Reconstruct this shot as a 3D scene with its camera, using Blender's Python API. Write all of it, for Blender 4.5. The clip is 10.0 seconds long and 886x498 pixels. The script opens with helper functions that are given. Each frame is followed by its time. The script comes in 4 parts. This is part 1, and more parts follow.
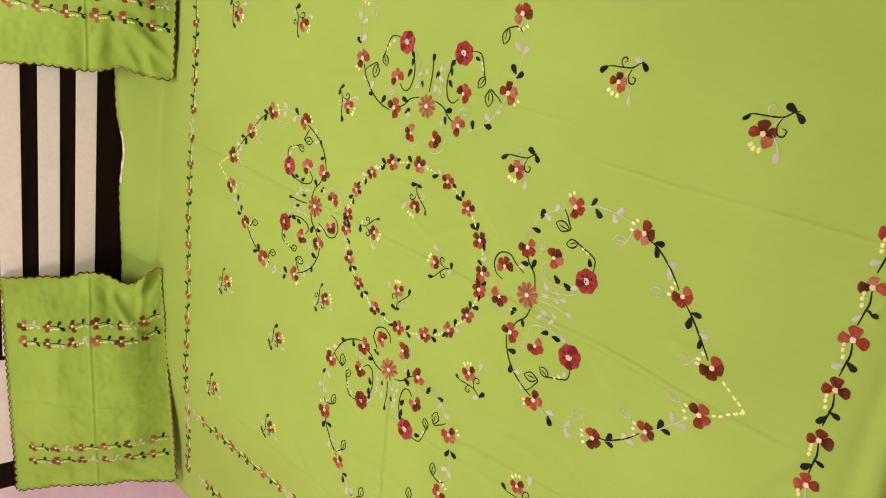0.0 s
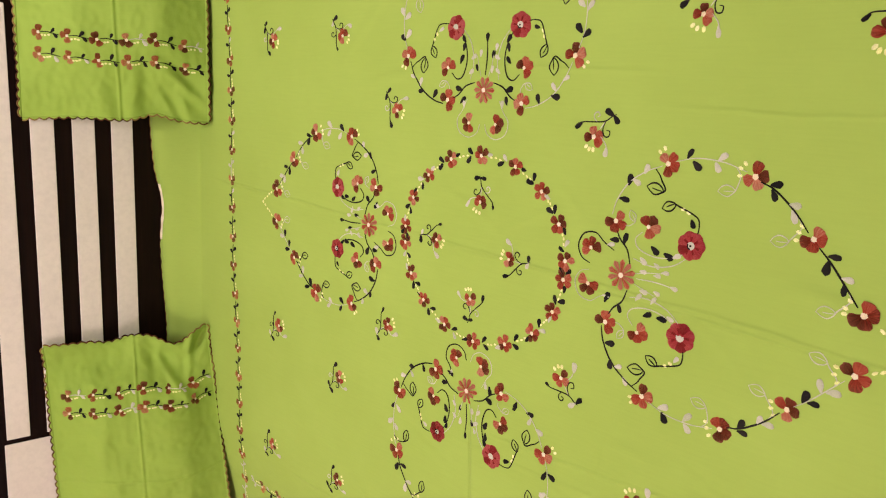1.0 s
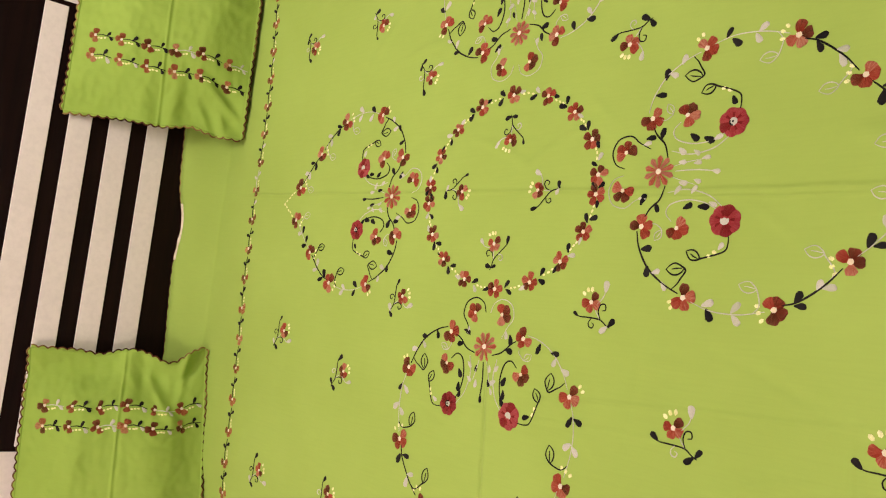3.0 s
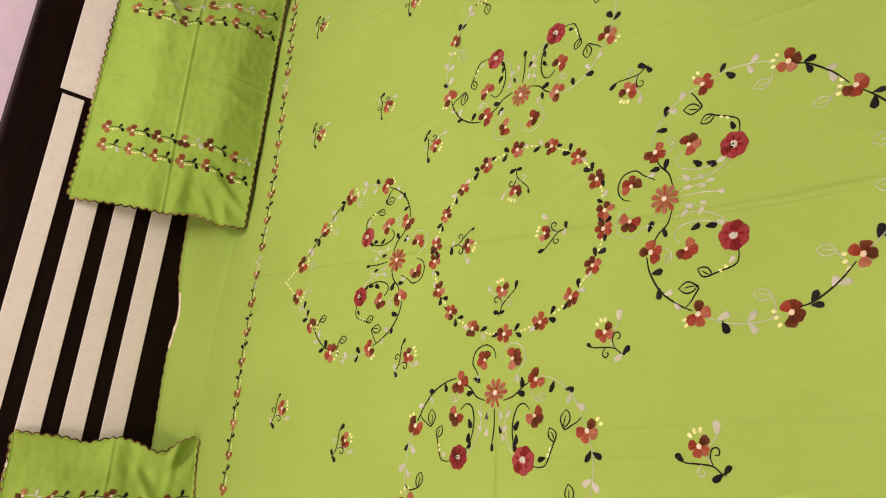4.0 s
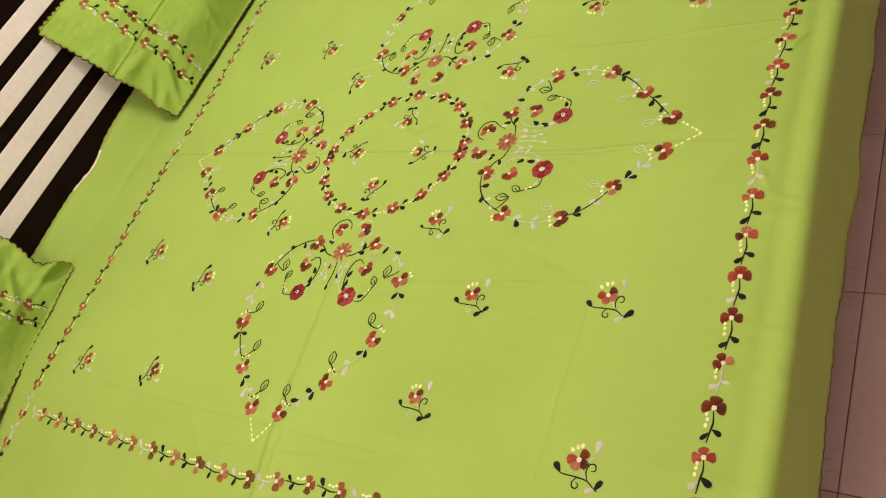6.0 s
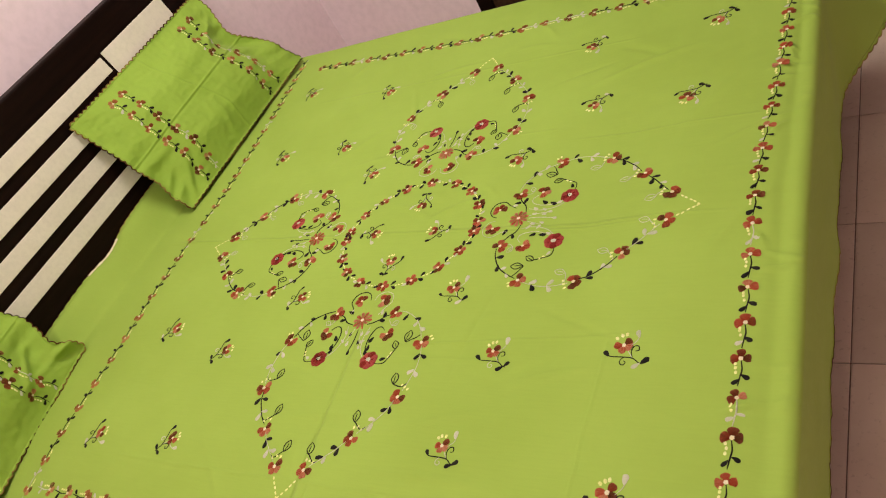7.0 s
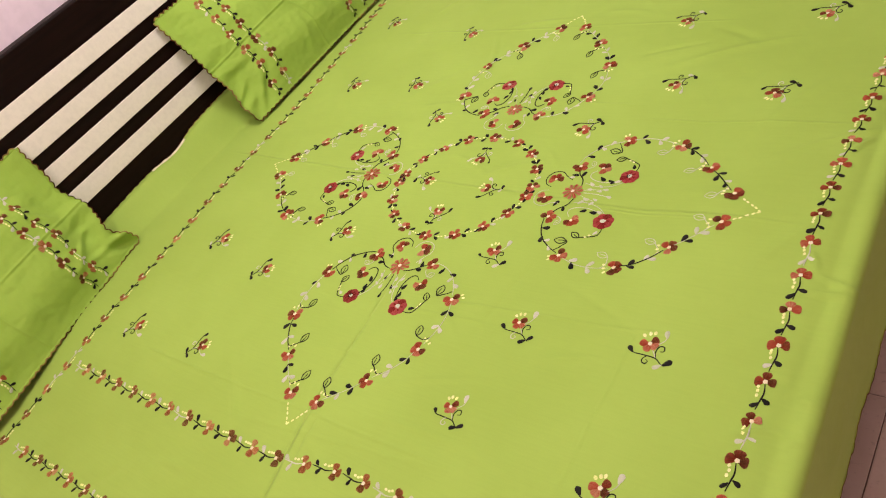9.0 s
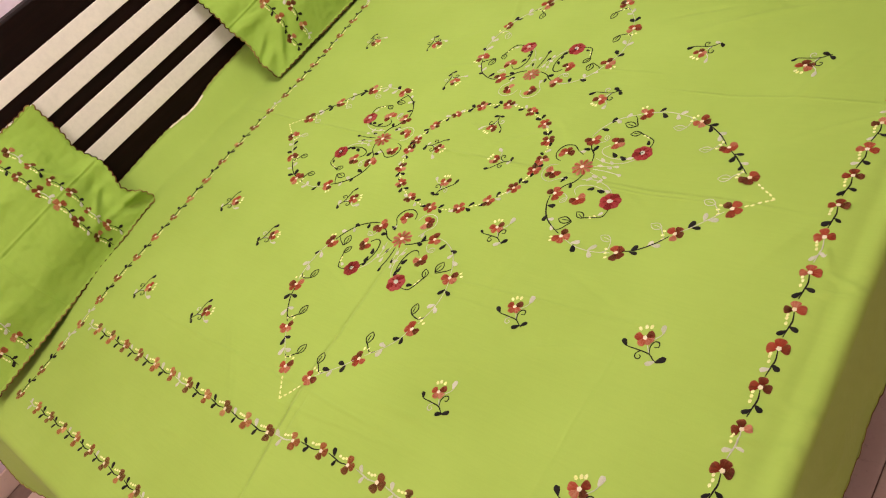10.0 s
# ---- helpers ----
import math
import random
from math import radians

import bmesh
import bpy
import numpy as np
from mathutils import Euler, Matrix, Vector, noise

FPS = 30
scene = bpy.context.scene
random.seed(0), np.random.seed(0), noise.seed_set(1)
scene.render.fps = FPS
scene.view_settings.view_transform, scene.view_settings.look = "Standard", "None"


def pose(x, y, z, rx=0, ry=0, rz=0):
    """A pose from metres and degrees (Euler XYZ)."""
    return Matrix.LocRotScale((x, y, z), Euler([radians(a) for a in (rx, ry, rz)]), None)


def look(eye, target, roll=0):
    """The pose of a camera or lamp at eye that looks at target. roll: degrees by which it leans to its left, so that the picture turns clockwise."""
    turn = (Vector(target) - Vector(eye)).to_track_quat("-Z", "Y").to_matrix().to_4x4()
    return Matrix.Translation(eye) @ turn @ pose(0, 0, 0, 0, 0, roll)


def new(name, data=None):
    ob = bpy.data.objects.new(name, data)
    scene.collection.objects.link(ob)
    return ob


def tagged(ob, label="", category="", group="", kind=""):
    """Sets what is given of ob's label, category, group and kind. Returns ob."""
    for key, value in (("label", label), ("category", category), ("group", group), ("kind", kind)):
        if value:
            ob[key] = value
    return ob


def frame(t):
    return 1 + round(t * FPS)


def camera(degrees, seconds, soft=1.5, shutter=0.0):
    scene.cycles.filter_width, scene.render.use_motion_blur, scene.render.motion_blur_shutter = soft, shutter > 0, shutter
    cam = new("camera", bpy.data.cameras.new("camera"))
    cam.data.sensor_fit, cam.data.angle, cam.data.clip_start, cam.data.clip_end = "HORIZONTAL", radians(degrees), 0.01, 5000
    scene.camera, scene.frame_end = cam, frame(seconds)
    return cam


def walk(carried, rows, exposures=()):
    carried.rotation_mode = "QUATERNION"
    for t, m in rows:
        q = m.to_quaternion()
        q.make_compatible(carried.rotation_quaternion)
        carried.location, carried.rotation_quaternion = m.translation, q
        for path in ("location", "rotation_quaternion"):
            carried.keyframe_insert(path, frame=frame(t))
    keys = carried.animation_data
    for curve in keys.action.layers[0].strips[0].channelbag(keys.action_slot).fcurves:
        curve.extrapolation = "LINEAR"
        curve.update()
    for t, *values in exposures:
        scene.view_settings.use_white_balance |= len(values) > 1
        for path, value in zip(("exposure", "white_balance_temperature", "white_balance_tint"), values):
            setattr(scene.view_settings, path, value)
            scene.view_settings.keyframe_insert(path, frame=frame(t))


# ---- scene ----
cam = camera(59.7, 10.0, soft=1.1)
PATH = [
    (0, (0.99, 0.452, 1.591), (-0.261, -0.143, 0.149), -100.1),
    (0.5, (0.975, 0.377, 1.572), (-0.323, 0.013, 0.095), -97.9),
    (1, (0.89, 0.26, 1.557), (-0.475, -0.129, 0.149), -98.7),
    (1.5, (0.8, 0.158, 1.527), (-0.599, -0.2, 0.143), -97.4),
    (2, (0.844, 0.036, 1.522), (-0.571, -0.103, 0.116), -91.1),
    (2.2, (0.888, -0.033, 1.519), (-0.543, -0.087, 0.122), -88.9),
    (3.3, (0.859, -0.301, 1.501), (-0.595, -0.035, 0.154), -74.8),
    (3.5, (0.831, -0.334, 1.491), (-0.638, -0.025, 0.169), -73.0),
    (4, (0.839, -0.437, 1.504), (-0.547, 0.163, 0.193), -67.9),
    (4.5, (0.899, -0.611, 1.521), (-0.335, 0.229, 0.19), -63.8),
    (5, (0.977, -0.742, 1.523), (-0.21, 0.115, 0.16), -53.0),
    (5.5, (1.08, -0.82, 1.537), (-0.108, 0.029, 0.17), -43.3),
    (5.7, (1.107, -0.844, 1.55), (-0.074, 0.0, 0.174), -41.2),
    (6.8, (1.088, -1.049, 1.606), (-0.041, 0.009, 0.339), -35.4),
    (7, (1.083, -1.084, 1.607), (-0.013, 0.074, 0.401), -33.2),
    (7.5, (1.086, -1.131, 1.608), (0.022, 0.074, 0.419), -31.2),
    (8, (1.088, -1.12, 1.606), (-0.02, 0.012, 0.385), -30.0),
    (8.5, (1.097, -1.082, 1.617), (-0.095, -0.073, 0.367), -28.4),
    (9, (1.112, -1.016, 1.615), (-0.116, -0.06, 0.359), -28.8),
    (9.5, (1.131, -0.953, 1.609), (-0.153, -0.084, 0.345), -29.3),
    (10, (1.147, -0.889, 1.59), (-0.154, -0.111, 0.285), -31.8),
]
walk(cam, [(t, look(eye, target, roll)) for t, eye, target, roll in PATH],
     exposures=[(0.0, -0.12, 6450, 20), (2.0, -0.14, 6450, 20), (4.0, -0.16, 6450, 20), (5.0, -0.05, 6430, 16), (5.7, -0.04, 6430, 15),
                (7.0, -0.22, 6780, 6), (8.05, -0.24, 6780, 6), (8.5, -0.02, 6430, 15), (10.0, -0.02, 6430, 15)])

# ---- light and exposure ----
world = bpy.data.worlds.new("world")
scene.world = world
world.use_nodes = True
world.node_tree.nodes["Background"].inputs[0].default_value = (1.0, 0.86, 0.74, 1)
world.node_tree.nodes["Background"].inputs[1].default_value = 0.02
scene.view_settings.exposure = 0.0

bulb = bpy.data.lights.new("ceiling_bulb", "POINT")
bulb.energy = 56
bulb.color = (1.0, 0.92, 0.82)
bulb.shadow_soft_size = 0.07
new("ceiling_bulb", bulb).matrix_basis = pose(0.44, -1.30, 2.60)
# unseen second lamp, added to brighten the far side and the walls
tube = bpy.data.lights.new("ceiling_tube", "AREA")
tube.shape, tube.size, tube.size_y = "RECTANGLE", 0.08, 1.2
tube.energy = 54
tube.color = (1.0, 0.98, 0.91)
new("ceiling_tube", tube).matrix_basis = pose(-0.24, 0.55, 2.88, 16, 0, 0)


# ---- materials ----
def material(name, rough=0.6, metal=0.0):
    m = bpy.data.materials.new(name)
    m.use_nodes = True
    nt = m.node_tree
    b = nt.nodes["Principled BSDF"]
    b.inputs["Roughness"].default_value = rough
    b.inputs["Metallic"].default_value = metal
    return m, nt, b


def node(nt, kind, **values):
    n = nt.nodes.new(kind)
    for key, value in values.items():
        n.inputs[key.replace("_", " ")].default_value = value
    return n


def ramp(nt, fac, stops):
    r = nt.nodes.new("ShaderNodeValToRGB")
    while len(r.color_ramp.elements) < len(stops):
        r.color_ramp.elements.new(0.5)
    for e, (p, c) in zip(r.color_ramp.elements, stops):
        e.position, e.color = p, (*c, 1)
    nt.links.new(fac, r.inputs[0])
    return r.outputs[0]


def coords(nt, scale=(1, 1, 1)):
    tc = nt.nodes.new("ShaderNodeTexCoord")
    mp = nt.nodes.new("ShaderNodeMapping")
    mp.inputs["Scale"].default_value = scale
    nt.links.new(tc.outputs["Object"], mp.inputs["Vector"])
    return mp.outputs[0]


def noise_tex(nt, vec, scale, detail=4.0, rough=0.55):
    n = node(nt, "ShaderNodeTexNoise", Scale=scale, Detail=detail, Roughness=rough)
    nt.links.new(vec, n.inputs["Vector"])
    return n.outputs[0]


def mix(nt, kind, fac, a, b):
    n = nt.nodes.new("ShaderNodeMixRGB")
    n.blend_type = kind
    for sock, v in zip(n.inputs, (fac, a, b)):
        if isinstance(v, bpy.types.NodeSocket):
            nt.links.new(v, sock)
        else:
            sock.default_value = v if isinstance(v, float) else (*v, 1)
    return n.outputs[0]


def bump(nt, b, height, strength, dist):
    n = nt.nodes.new("ShaderNodeBump")
    n.inputs["Strength"].default_value = strength
    n.inputs["Distance"].default_value = dist
    nt.links.new(height, n.inputs["Height"])
    nt.links.new(n.outputs[0], b.inputs["Normal"])


def cloth_material(name, a, c):
    m, nt, b = material(name, 0.78)
    v = coords(nt)
    broad = noise_tex(nt, v, 3.0, 5)
    base = ramp(nt, broad, [(0.3, a), (0.7, c)])
    weave_u = node(nt, "ShaderNodeTexWave", Scale=420.0, Distortion=1.5, Detail=2.0)
    weave_v = node(nt, "ShaderNodeTexWave", Scale=420.0, Distortion=1.5, Detail=2.0)
    weave_v.bands_direction = "Y"
    nt.links.new(v, weave_u.inputs["Vector"])
    nt.links.new(v, weave_v.inputs["Vector"])
    weave = mix(nt, "MULTIPLY", 1.0, weave_u.outputs[0], weave_v.outputs[0])
    slub = noise_tex(nt, coords(nt, (14, 240, 60)), 1.0, 3)
    col = mix(nt, "MULTIPLY", 0.05, base, weave)
    col = mix(nt, "MULTIPLY", 0.09, col, ramp(nt, slub, [(0.3, (0.72, 0.74, 0.66)), (0.6, (1, 1, 1))]))
    nt.links.new(col, b.inputs["Base Color"])
    b.inputs["Sheen Weight"].default_value = 0.05
    b.inputs["Specular IOR Level"].default_value = 0.2
    b.inputs["Sheen Roughness"].default_value = 0.4
    crumple = noise_tex(nt, coords(nt, (1, 1, 1)), 16.0, 6, 0.5)
    both = mix(nt, "ADD", 0.03, crumple, weave)
    bump(nt, b, both, 0.35, 0.004)
    return m


def thread_material(name, stops, rough=0.6, sheen=0.0):
    m, nt, b = material(name, rough)
    geo = nt.nodes.new("ShaderNodeNewGeometry")
    info = nt.nodes.new("ShaderNodeObjectInfo")
    add = nt.nodes.new("ShaderNodeMath")
    add.operation = "ADD"
    nt.links.new(geo.outputs["Random Per Island"], add.inputs[0])
    nt.links.new(info.outputs["Random"], add.inputs[1])
    frac = nt.nodes.new("ShaderNodeMath")
    frac.operation = "FRACT"
    nt.links.new(add.outputs[0], frac.inputs[0])
    col = ramp(nt, frac.outputs[0], stops)
    fine = noise_tex(nt, coords(nt, (1, 1, 1)), 700.0, 3)
    soft = noise_tex(nt, coords(nt, (1, 1, 1)), 90.0, 2)
    col = mix(nt, "MULTIPLY", 0.5, col, ramp(nt, fine, [(0.3, (0.5, 0.5, 0.5)), (0.65, (1, 1, 1))]))
    col = mix(nt, "MULTIPLY", 0.35, col, ramp(nt, soft, [(0.35, (0.55, 0.5, 0.5)), (0.6, (1, 1, 1))]))
    nt.links.new(col, b.inputs["Base Color"])
    b.inputs["Specular IOR Level"].default_value = 0.12
    b.inputs["Sheen Weight"].default_value = sheen
    b.inputs["Sheen Roughness"].default_value = 0.35
    b.inputs["Sheen Tint"].default_value = (1.0, 0.72, 0.42, 1)
    bump(nt, b, fine, 0.5, 0.0006)
    return m


def math_node(nt, op, a, b=None):
    n = nt.nodes.new("ShaderNodeMath")
    n.operation = op
    for sock, v in zip(n.inputs, (a, b)):
        if isinstance(v, bpy.types.NodeSocket):
            nt.links.new(v, sock)
        elif v is not None:
            sock.default_value = v
    return n.outputs[0]


def petal_material(name, stops, tip, sheen=0.03):
    """Satin stitch in variegated thread: streaks run outward from the flower's eye, tips fade lighter."""
    m, nt, b = material(name, 0.55)
    tc = nt.nodes.new("ShaderNodeTexCoord")
    xyz = nt.nodes.new("ShaderNodeSeparateXYZ")
    nt.links.new(tc.outputs["Object"], xyz.inputs[0])
    geo = nt.nodes.new("ShaderNodeNewGeometry")
    info = nt.nodes.new("ShaderNodeObjectInfo")
    turn = math_node(nt, "ARCTAN2", xyz.outputs[1], xyz.outputs[0])
    r = math_node(nt, "SQRT", math_node(nt, "ADD", math_node(nt, "MULTIPLY", xyz.outputs[0], xyz.outputs[0]), math_node(nt, "MULTIPLY", xyz.outputs[1], xyz.outputs[1])))
    polar = nt.nodes.new("ShaderNodeCombineXYZ")
    nt.links.new(math_node(nt, "MULTIPLY", turn, 9.0), polar.inputs[0])
    nt.links.new(math_node(nt, "MULTIPLY", r, 1.6), polar.inputs[1])
    nt.links.new(math_node(nt, "MULTIPLY", info.outputs["Random"], 50.0), polar.inputs[2])
    streak = noise_tex(nt, polar.outputs[0], 1.0, 4, 0.65)
    fine = noise_tex(nt, polar.outputs[0], 5.0, 2)
    pick = math_node(nt, "FRACT", math_node(nt, "ADD", geo.outputs["Random Per Island"], info.outputs["Random"]))
    pick = math_node(nt, "ADD", math_node(nt, "MULTIPLY", pick, 0.95), math_node(nt, "MULTIPLY", math_node(nt, "SUBTRACT", streak, 0.48), 1.0))
    col = ramp(nt, pick, stops)
    fade = math_node(nt, "MULTIPLY", math_node(nt, "POWER", r, 2.5), math_node(nt, "MULTIPLY", streak, 0.50))
    col = mix(nt, "MIX", fade, col, tip)
    col = mix(nt, "MULTIPLY", 0.55, col, ramp(nt, fine, [(0.30, (0.55, 0.50, 0.50)), (0.58, (1, 1, 1))]))
    nt.links.new(col, b.inputs["Base Color"])
    b.inputs["Specular IOR Level"].default_value = 0.05
    b.inputs["Sheen Weight"].default_value = sheen
    b.inputs["Sheen Roughness"].default_value = 0.5
    b.inputs["Sheen Tint"].default_value = (0.95, 0.66, 0.20, 1)
    bump(nt, b, fine, 0.6, 0.05)
    return m


def fold_lines(m, lines):
    """Pressed fold creases of the cloth, added to its bump: (normal x, normal y, offset, width, height, along from, along to)."""
    nt = m.node_tree
    b = nt.nodes["Principled BSDF"]
    old = b.inputs["Normal"].links[0].from_node
    tc = nt.nodes.new("ShaderNodeTexCoord")
    xyz = nt.nodes.new("ShaderNodeSeparateXYZ")
    nt.links.new(tc.outputs["Object"], xyz.inputs[0])
    wob = noise_tex(nt, coords(nt), 7.0, 2)
    patch = noise_tex(nt, coords(nt), 4.5, 3)
    total = None
    for nx, ny, c, w, h, a0, a1 in lines:
        d = math_node(nt, "ADD", math_node(nt, "ADD", math_node(nt, "MULTIPLY", xyz.outputs[0], nx), math_node(nt, "MULTIPLY", xyz.outputs[1], ny)), c)
        d = math_node(nt, "DIVIDE", math_node(nt, "ADD", d, math_node(nt, "MULTIPLY", math_node(nt, "SUBTRACT", wob, 0.5), 0.012)), w)
        g = math_node(nt, "EXPONENT", math_node(nt, "MULTIPLY", math_node(nt, "MULTIPLY", d, d), -1.0))
        along = math_node(nt, "SUBTRACT", math_node(nt, "MULTIPLY", xyz.outputs[0], abs(ny)), math_node(nt, "MULTIPLY", xyz.outputs[1], abs(nx)))
        for lim, rev in ((a0, False), (a1, True)):
            mr = nt.nodes.new("ShaderNodeMapRange")
            mr.interpolation_type = "SMOOTHSTEP"
            mr.inputs[1].default_value, mr.inputs[2].default_value = (lim, lim + 0.12) if not rev else (lim - 0.12, lim)
            mr.inputs[3].default_value, mr.inputs[4].default_value = (0, 1) if not rev else (1, 0)
            nt.links.new(along, mr.inputs[0])
            g = math_node(nt, "MULTIPLY", g, mr.outputs[0])
        g = math_node(nt, "MULTIPLY", math_node(nt, "MULTIPLY", g, h), math_node(nt, "MULTIPLY", patch, 2.0))
        total = g if total is None else math_node(nt, "ADD", total, g)
    n = nt.nodes.new("ShaderNodeBump")
    n.inputs["Strength"].default_value = 1.0
    n.inputs["Distance"].default_value = 1.0
    nt.links.new(total, n.inputs["Height"])
    nt.links.new(old.outputs[0], n.inputs["Normal"])
    nt.links.new(n.outputs[0], b.inputs["Normal"])


LIME = cloth_material("lime_cotton", (0.308, 0.434, 0.070), (0.342, 0.480, 0.084))
fold_lines(LIME, (
    (0.035, 1.0, 0.008, 0.0040, 0.0016, -0.95, 0.80),
    (0.035, 1.0, 0.018, 0.0030, 0.0011, 0.20, 0.62),
    (1.0, 0.070, 0.020, 0.0030, -0.0028, 0.25, 0.95),
    (0.0, 1.0, -0.257, 0.0035, 0.0010, 0.30, 0.85),
    (0.02, 1.0, -0.313, 0.0040, 0.0009, -0.10, 0.38),
    (-0.06, 1.0, 0.342, 0.0040, 0.0012, 0.05, 0.70),
    (-0.03, 1.0, 0.375, 0.0045, 0.0009, -0.10, 0.40),
    (0.0, 1.0, 0.656, 0.0040, 0.0013, -0.60, 0.42),
    (-0.10, 1.0, 0.700, 0.0050, 0.0010, -0.10, 0.50),
    (1.0, 0.0, -0.570, 0.0035, 0.0007, 0.25, 0.75),
    (1.0, 0.02, -0.040, 0.0030, -0.0020, 0.62, 0.80),
    (0.0, 1.0, -0.640, 0.0040, 0.0009, -0.70, 0.50),
))
# same cotton as the spread, darkened so its colour holds the pillows' shade
SHADED_LIME = cloth_material("pillow_lime_cotton", (0.280, 0.424, 0.056), (0.314, 0.468, 0.068))
RED = petal_material("red_variegated_thread", [(0.0, (0.050, 0.004, 0.003)), (0.30, (0.15, 0.009, 0.006)), (0.52, (0.42, 0.034, 0.022)), (0.76, (0.53, 0.095, 0.054)), (1.0, (0.67, 0.29, 0.17))], (0.65, 0.22, 0.13), 0.17)
RUST = petal_material("rust_variegated_thread", [(0.0, (0.040, 0.006, 0.003)), (0.35, (0.11, 0.013, 0.006)), (0.55, (0.28, 0.042, 0.017)), (0.80, (0.44, 0.125, 0.048)), (1.0, (0.62, 0.32, 0.14))], (0.60, 0.26, 0.11), 0.35)
SALMON = petal_material("salmon_thread", [(0.0, (0.34, 0.050, 0.030)), (1.0, (0.60, 0.22, 0.13))], (0.66, 0.30, 0.20), 0.18)
ROSE = petal_material("crimson_thread", [(0.0, (0.24, 0.008, 0.014)), (0.5, (0.44, 0.030, 0.042)), (1.0, (0.58, 0.12, 0.11))], (0.62, 0.14, 0.14), 0.10)
ROSE_DEEP = petal_material("deep_crimson_thread", [(0.0, (0.14, 0.004, 0.008)), (1.0, (0.34, 0.018, 0.026))], (0.54, 0.08, 0.09), 0.08)
CREAM = thread_material("cream_thread", [(0.0, (0.84, 0.70, 0.42)), (1.0, (0.88, 0.78, 0.55))])
DARK = thread_material("dark_green_thread", [(0.0, (0.005, 0.004, 0.004)), (1.0, (0.020, 0.017, 0.013))])
PALE = thread_material("silver_lilac_thread", [(0.0, (0.50, 0.52, 0.34)), (0.6, (0.63, 0.61, 0.47)), (1.0, (0.55, 0.55, 0.38))], 0.5)
YELLOW = thread_material("yellow_thread", [(0.0, (0.84, 0.86, 0.30)), (1.0, (0.90, 0.90, 0.44))])


def edging_material():
    """Variegated buttonhole thread that runs from near-black brown to tan."""
    m, nt, b = material("brown_edging_thread", 0.65)
    run = noise_tex(nt, coords(nt), 5.0, 3, 0.6)
    fine = noise_tex(nt, coords(nt), 600.0, 3)
    col = ramp(nt, run, [(0.38, (0.045, 0.013, 0.006)), (0.48, (0.11, 0.036, 0.014)), (0.60, (0.36, 0.23, 0.07))])
    col = mix(nt, "MULTIPLY", 0.5, col, ramp(nt, fine, [(0.3, (0.5, 0.5, 0.5)), (0.65, (1, 1, 1))]))
    nt.links.new(col, b.inputs["Base Color"])
    b.inputs["Specular IOR Level"].default_value = 0.12
    bump(nt, b, fine, 0.5, 0.0006)
    return m


BROWN = edging_material()


def wood_material(name, a, c, rough):
    m, nt, b = material(name, rough)
    grain = noise_tex(nt, coords(nt, (60, 3, 60)), 1.0, 6)
    fine = noise_tex(nt, coords(nt, (400, 12, 400)), 1.0, 3)
    col = mix(nt, "MULTIPLY", 0.5, ramp(nt, grain, [(0.3, a), (0.7, c)]), fine)
    b.inputs["Specular IOR Level"].default_value = 0.10
    nt.links.new(col, b.inputs["Base Color"])
    bump(nt, b, fine, 0.15, 0.0006)
    return m


WENGE = wood_material("dark_wenge_laminate", (0.0050, 0.0014, 0.0008), (0.013, 0.0040, 0.0022), 0.5)
CUPBOARD = wood_material("dark_brown_cupboard_wood", (0.035, 0.016, 0.009), (0.085, 0.042, 0.024), 0.38)


def plain_material(name, a, c, rough, scale, relief=0.04):
    m, nt, b = material(name, rough)
    v = coords(nt)
    n1 = noise_tex(nt, v, scale, 6)
    n2 = noise_tex(nt, v, scale * 14, 4)
    col = mix(nt, "MULTIPLY", 0.25, ramp(nt, n1, [(0.3, a), (0.7, c)]), ramp(nt, n2, [(0.3, (0.7, 0.7, 0.7)), (0.6, (1, 1, 1))]))
    nt.links.new(col, b.inputs["Base Color"])
    bump(nt, b, n2, relief, 0.002)
    return m


SLAT = plain_material("cream_laminate", (0.74, 0.67, 0.59), (0.79, 0.72, 0.64), 0.45, 5)
PINK = plain_material("pink_wall_paint", (0.87, 0.70, 0.765), (0.90, 0.735, 0.80), 0.6, 2.2, 0.08)
WHITE = plain_material("white_ceiling_paint", (0.78, 0.76, 0.73), (0.82, 0.80, 0.77), 0.8, 2)
TICKING = plain_material("mattress_cotton", (0.62, 0.56, 0.45), (0.68, 0.62, 0.52), 0.85, 8)
GROUT = plain_material("dark_grout", (0.22, 0.14, 0.11), (0.30, 0.20, 0.16), 0.9, 20)


def tile_material():
    m, nt, b = material("pink_marble_tile", 0.32)
    v = coords(nt)
    info = nt.nodes.new("ShaderNodeObjectInfo")
    big = noise_tex(nt, v, 5.0, 7, 0.6)
    dots = noise_tex(nt, v, 60.0, 5, 0.7)
    col = ramp(nt, big, [(0.25, (0.72, 0.53, 0.43)), (0.5, (0.79, 0.61, 0.50)), (0.75, (0.84, 0.67, 0.56))])
    col = mix(nt, "MULTIPLY", 0.4, col, ramp(nt, dots, [(0.30, (0.45, 0.36, 0.32)), (0.42, (1, 1, 1))]))
    col = mix(nt, "MULTIPLY", 0.15, col, info.outputs["Random"])
    nt.links.new(col, b.inputs["Base Color"])
    bump(nt, b, dots, 0.08, 0.001)
    return m


TILE = tile_material()


# ---- mesh helpers ----
def part(name, bm, mats, parent=None, label="", smooth=True):
    me = bpy.data.meshes.new(name)
    bm.to_mesh(me)
    bm.free()
    for m in mats if isinstance(mats, (list, tuple)) else (mats,):
        me.materials.append(m)
    if smooth:
        me.polygons.foreach_set("use_smooth", [True] * len(me.polygons))
    ob = new(name, me)
    ob.parent = parent
    return tagged(ob, label)


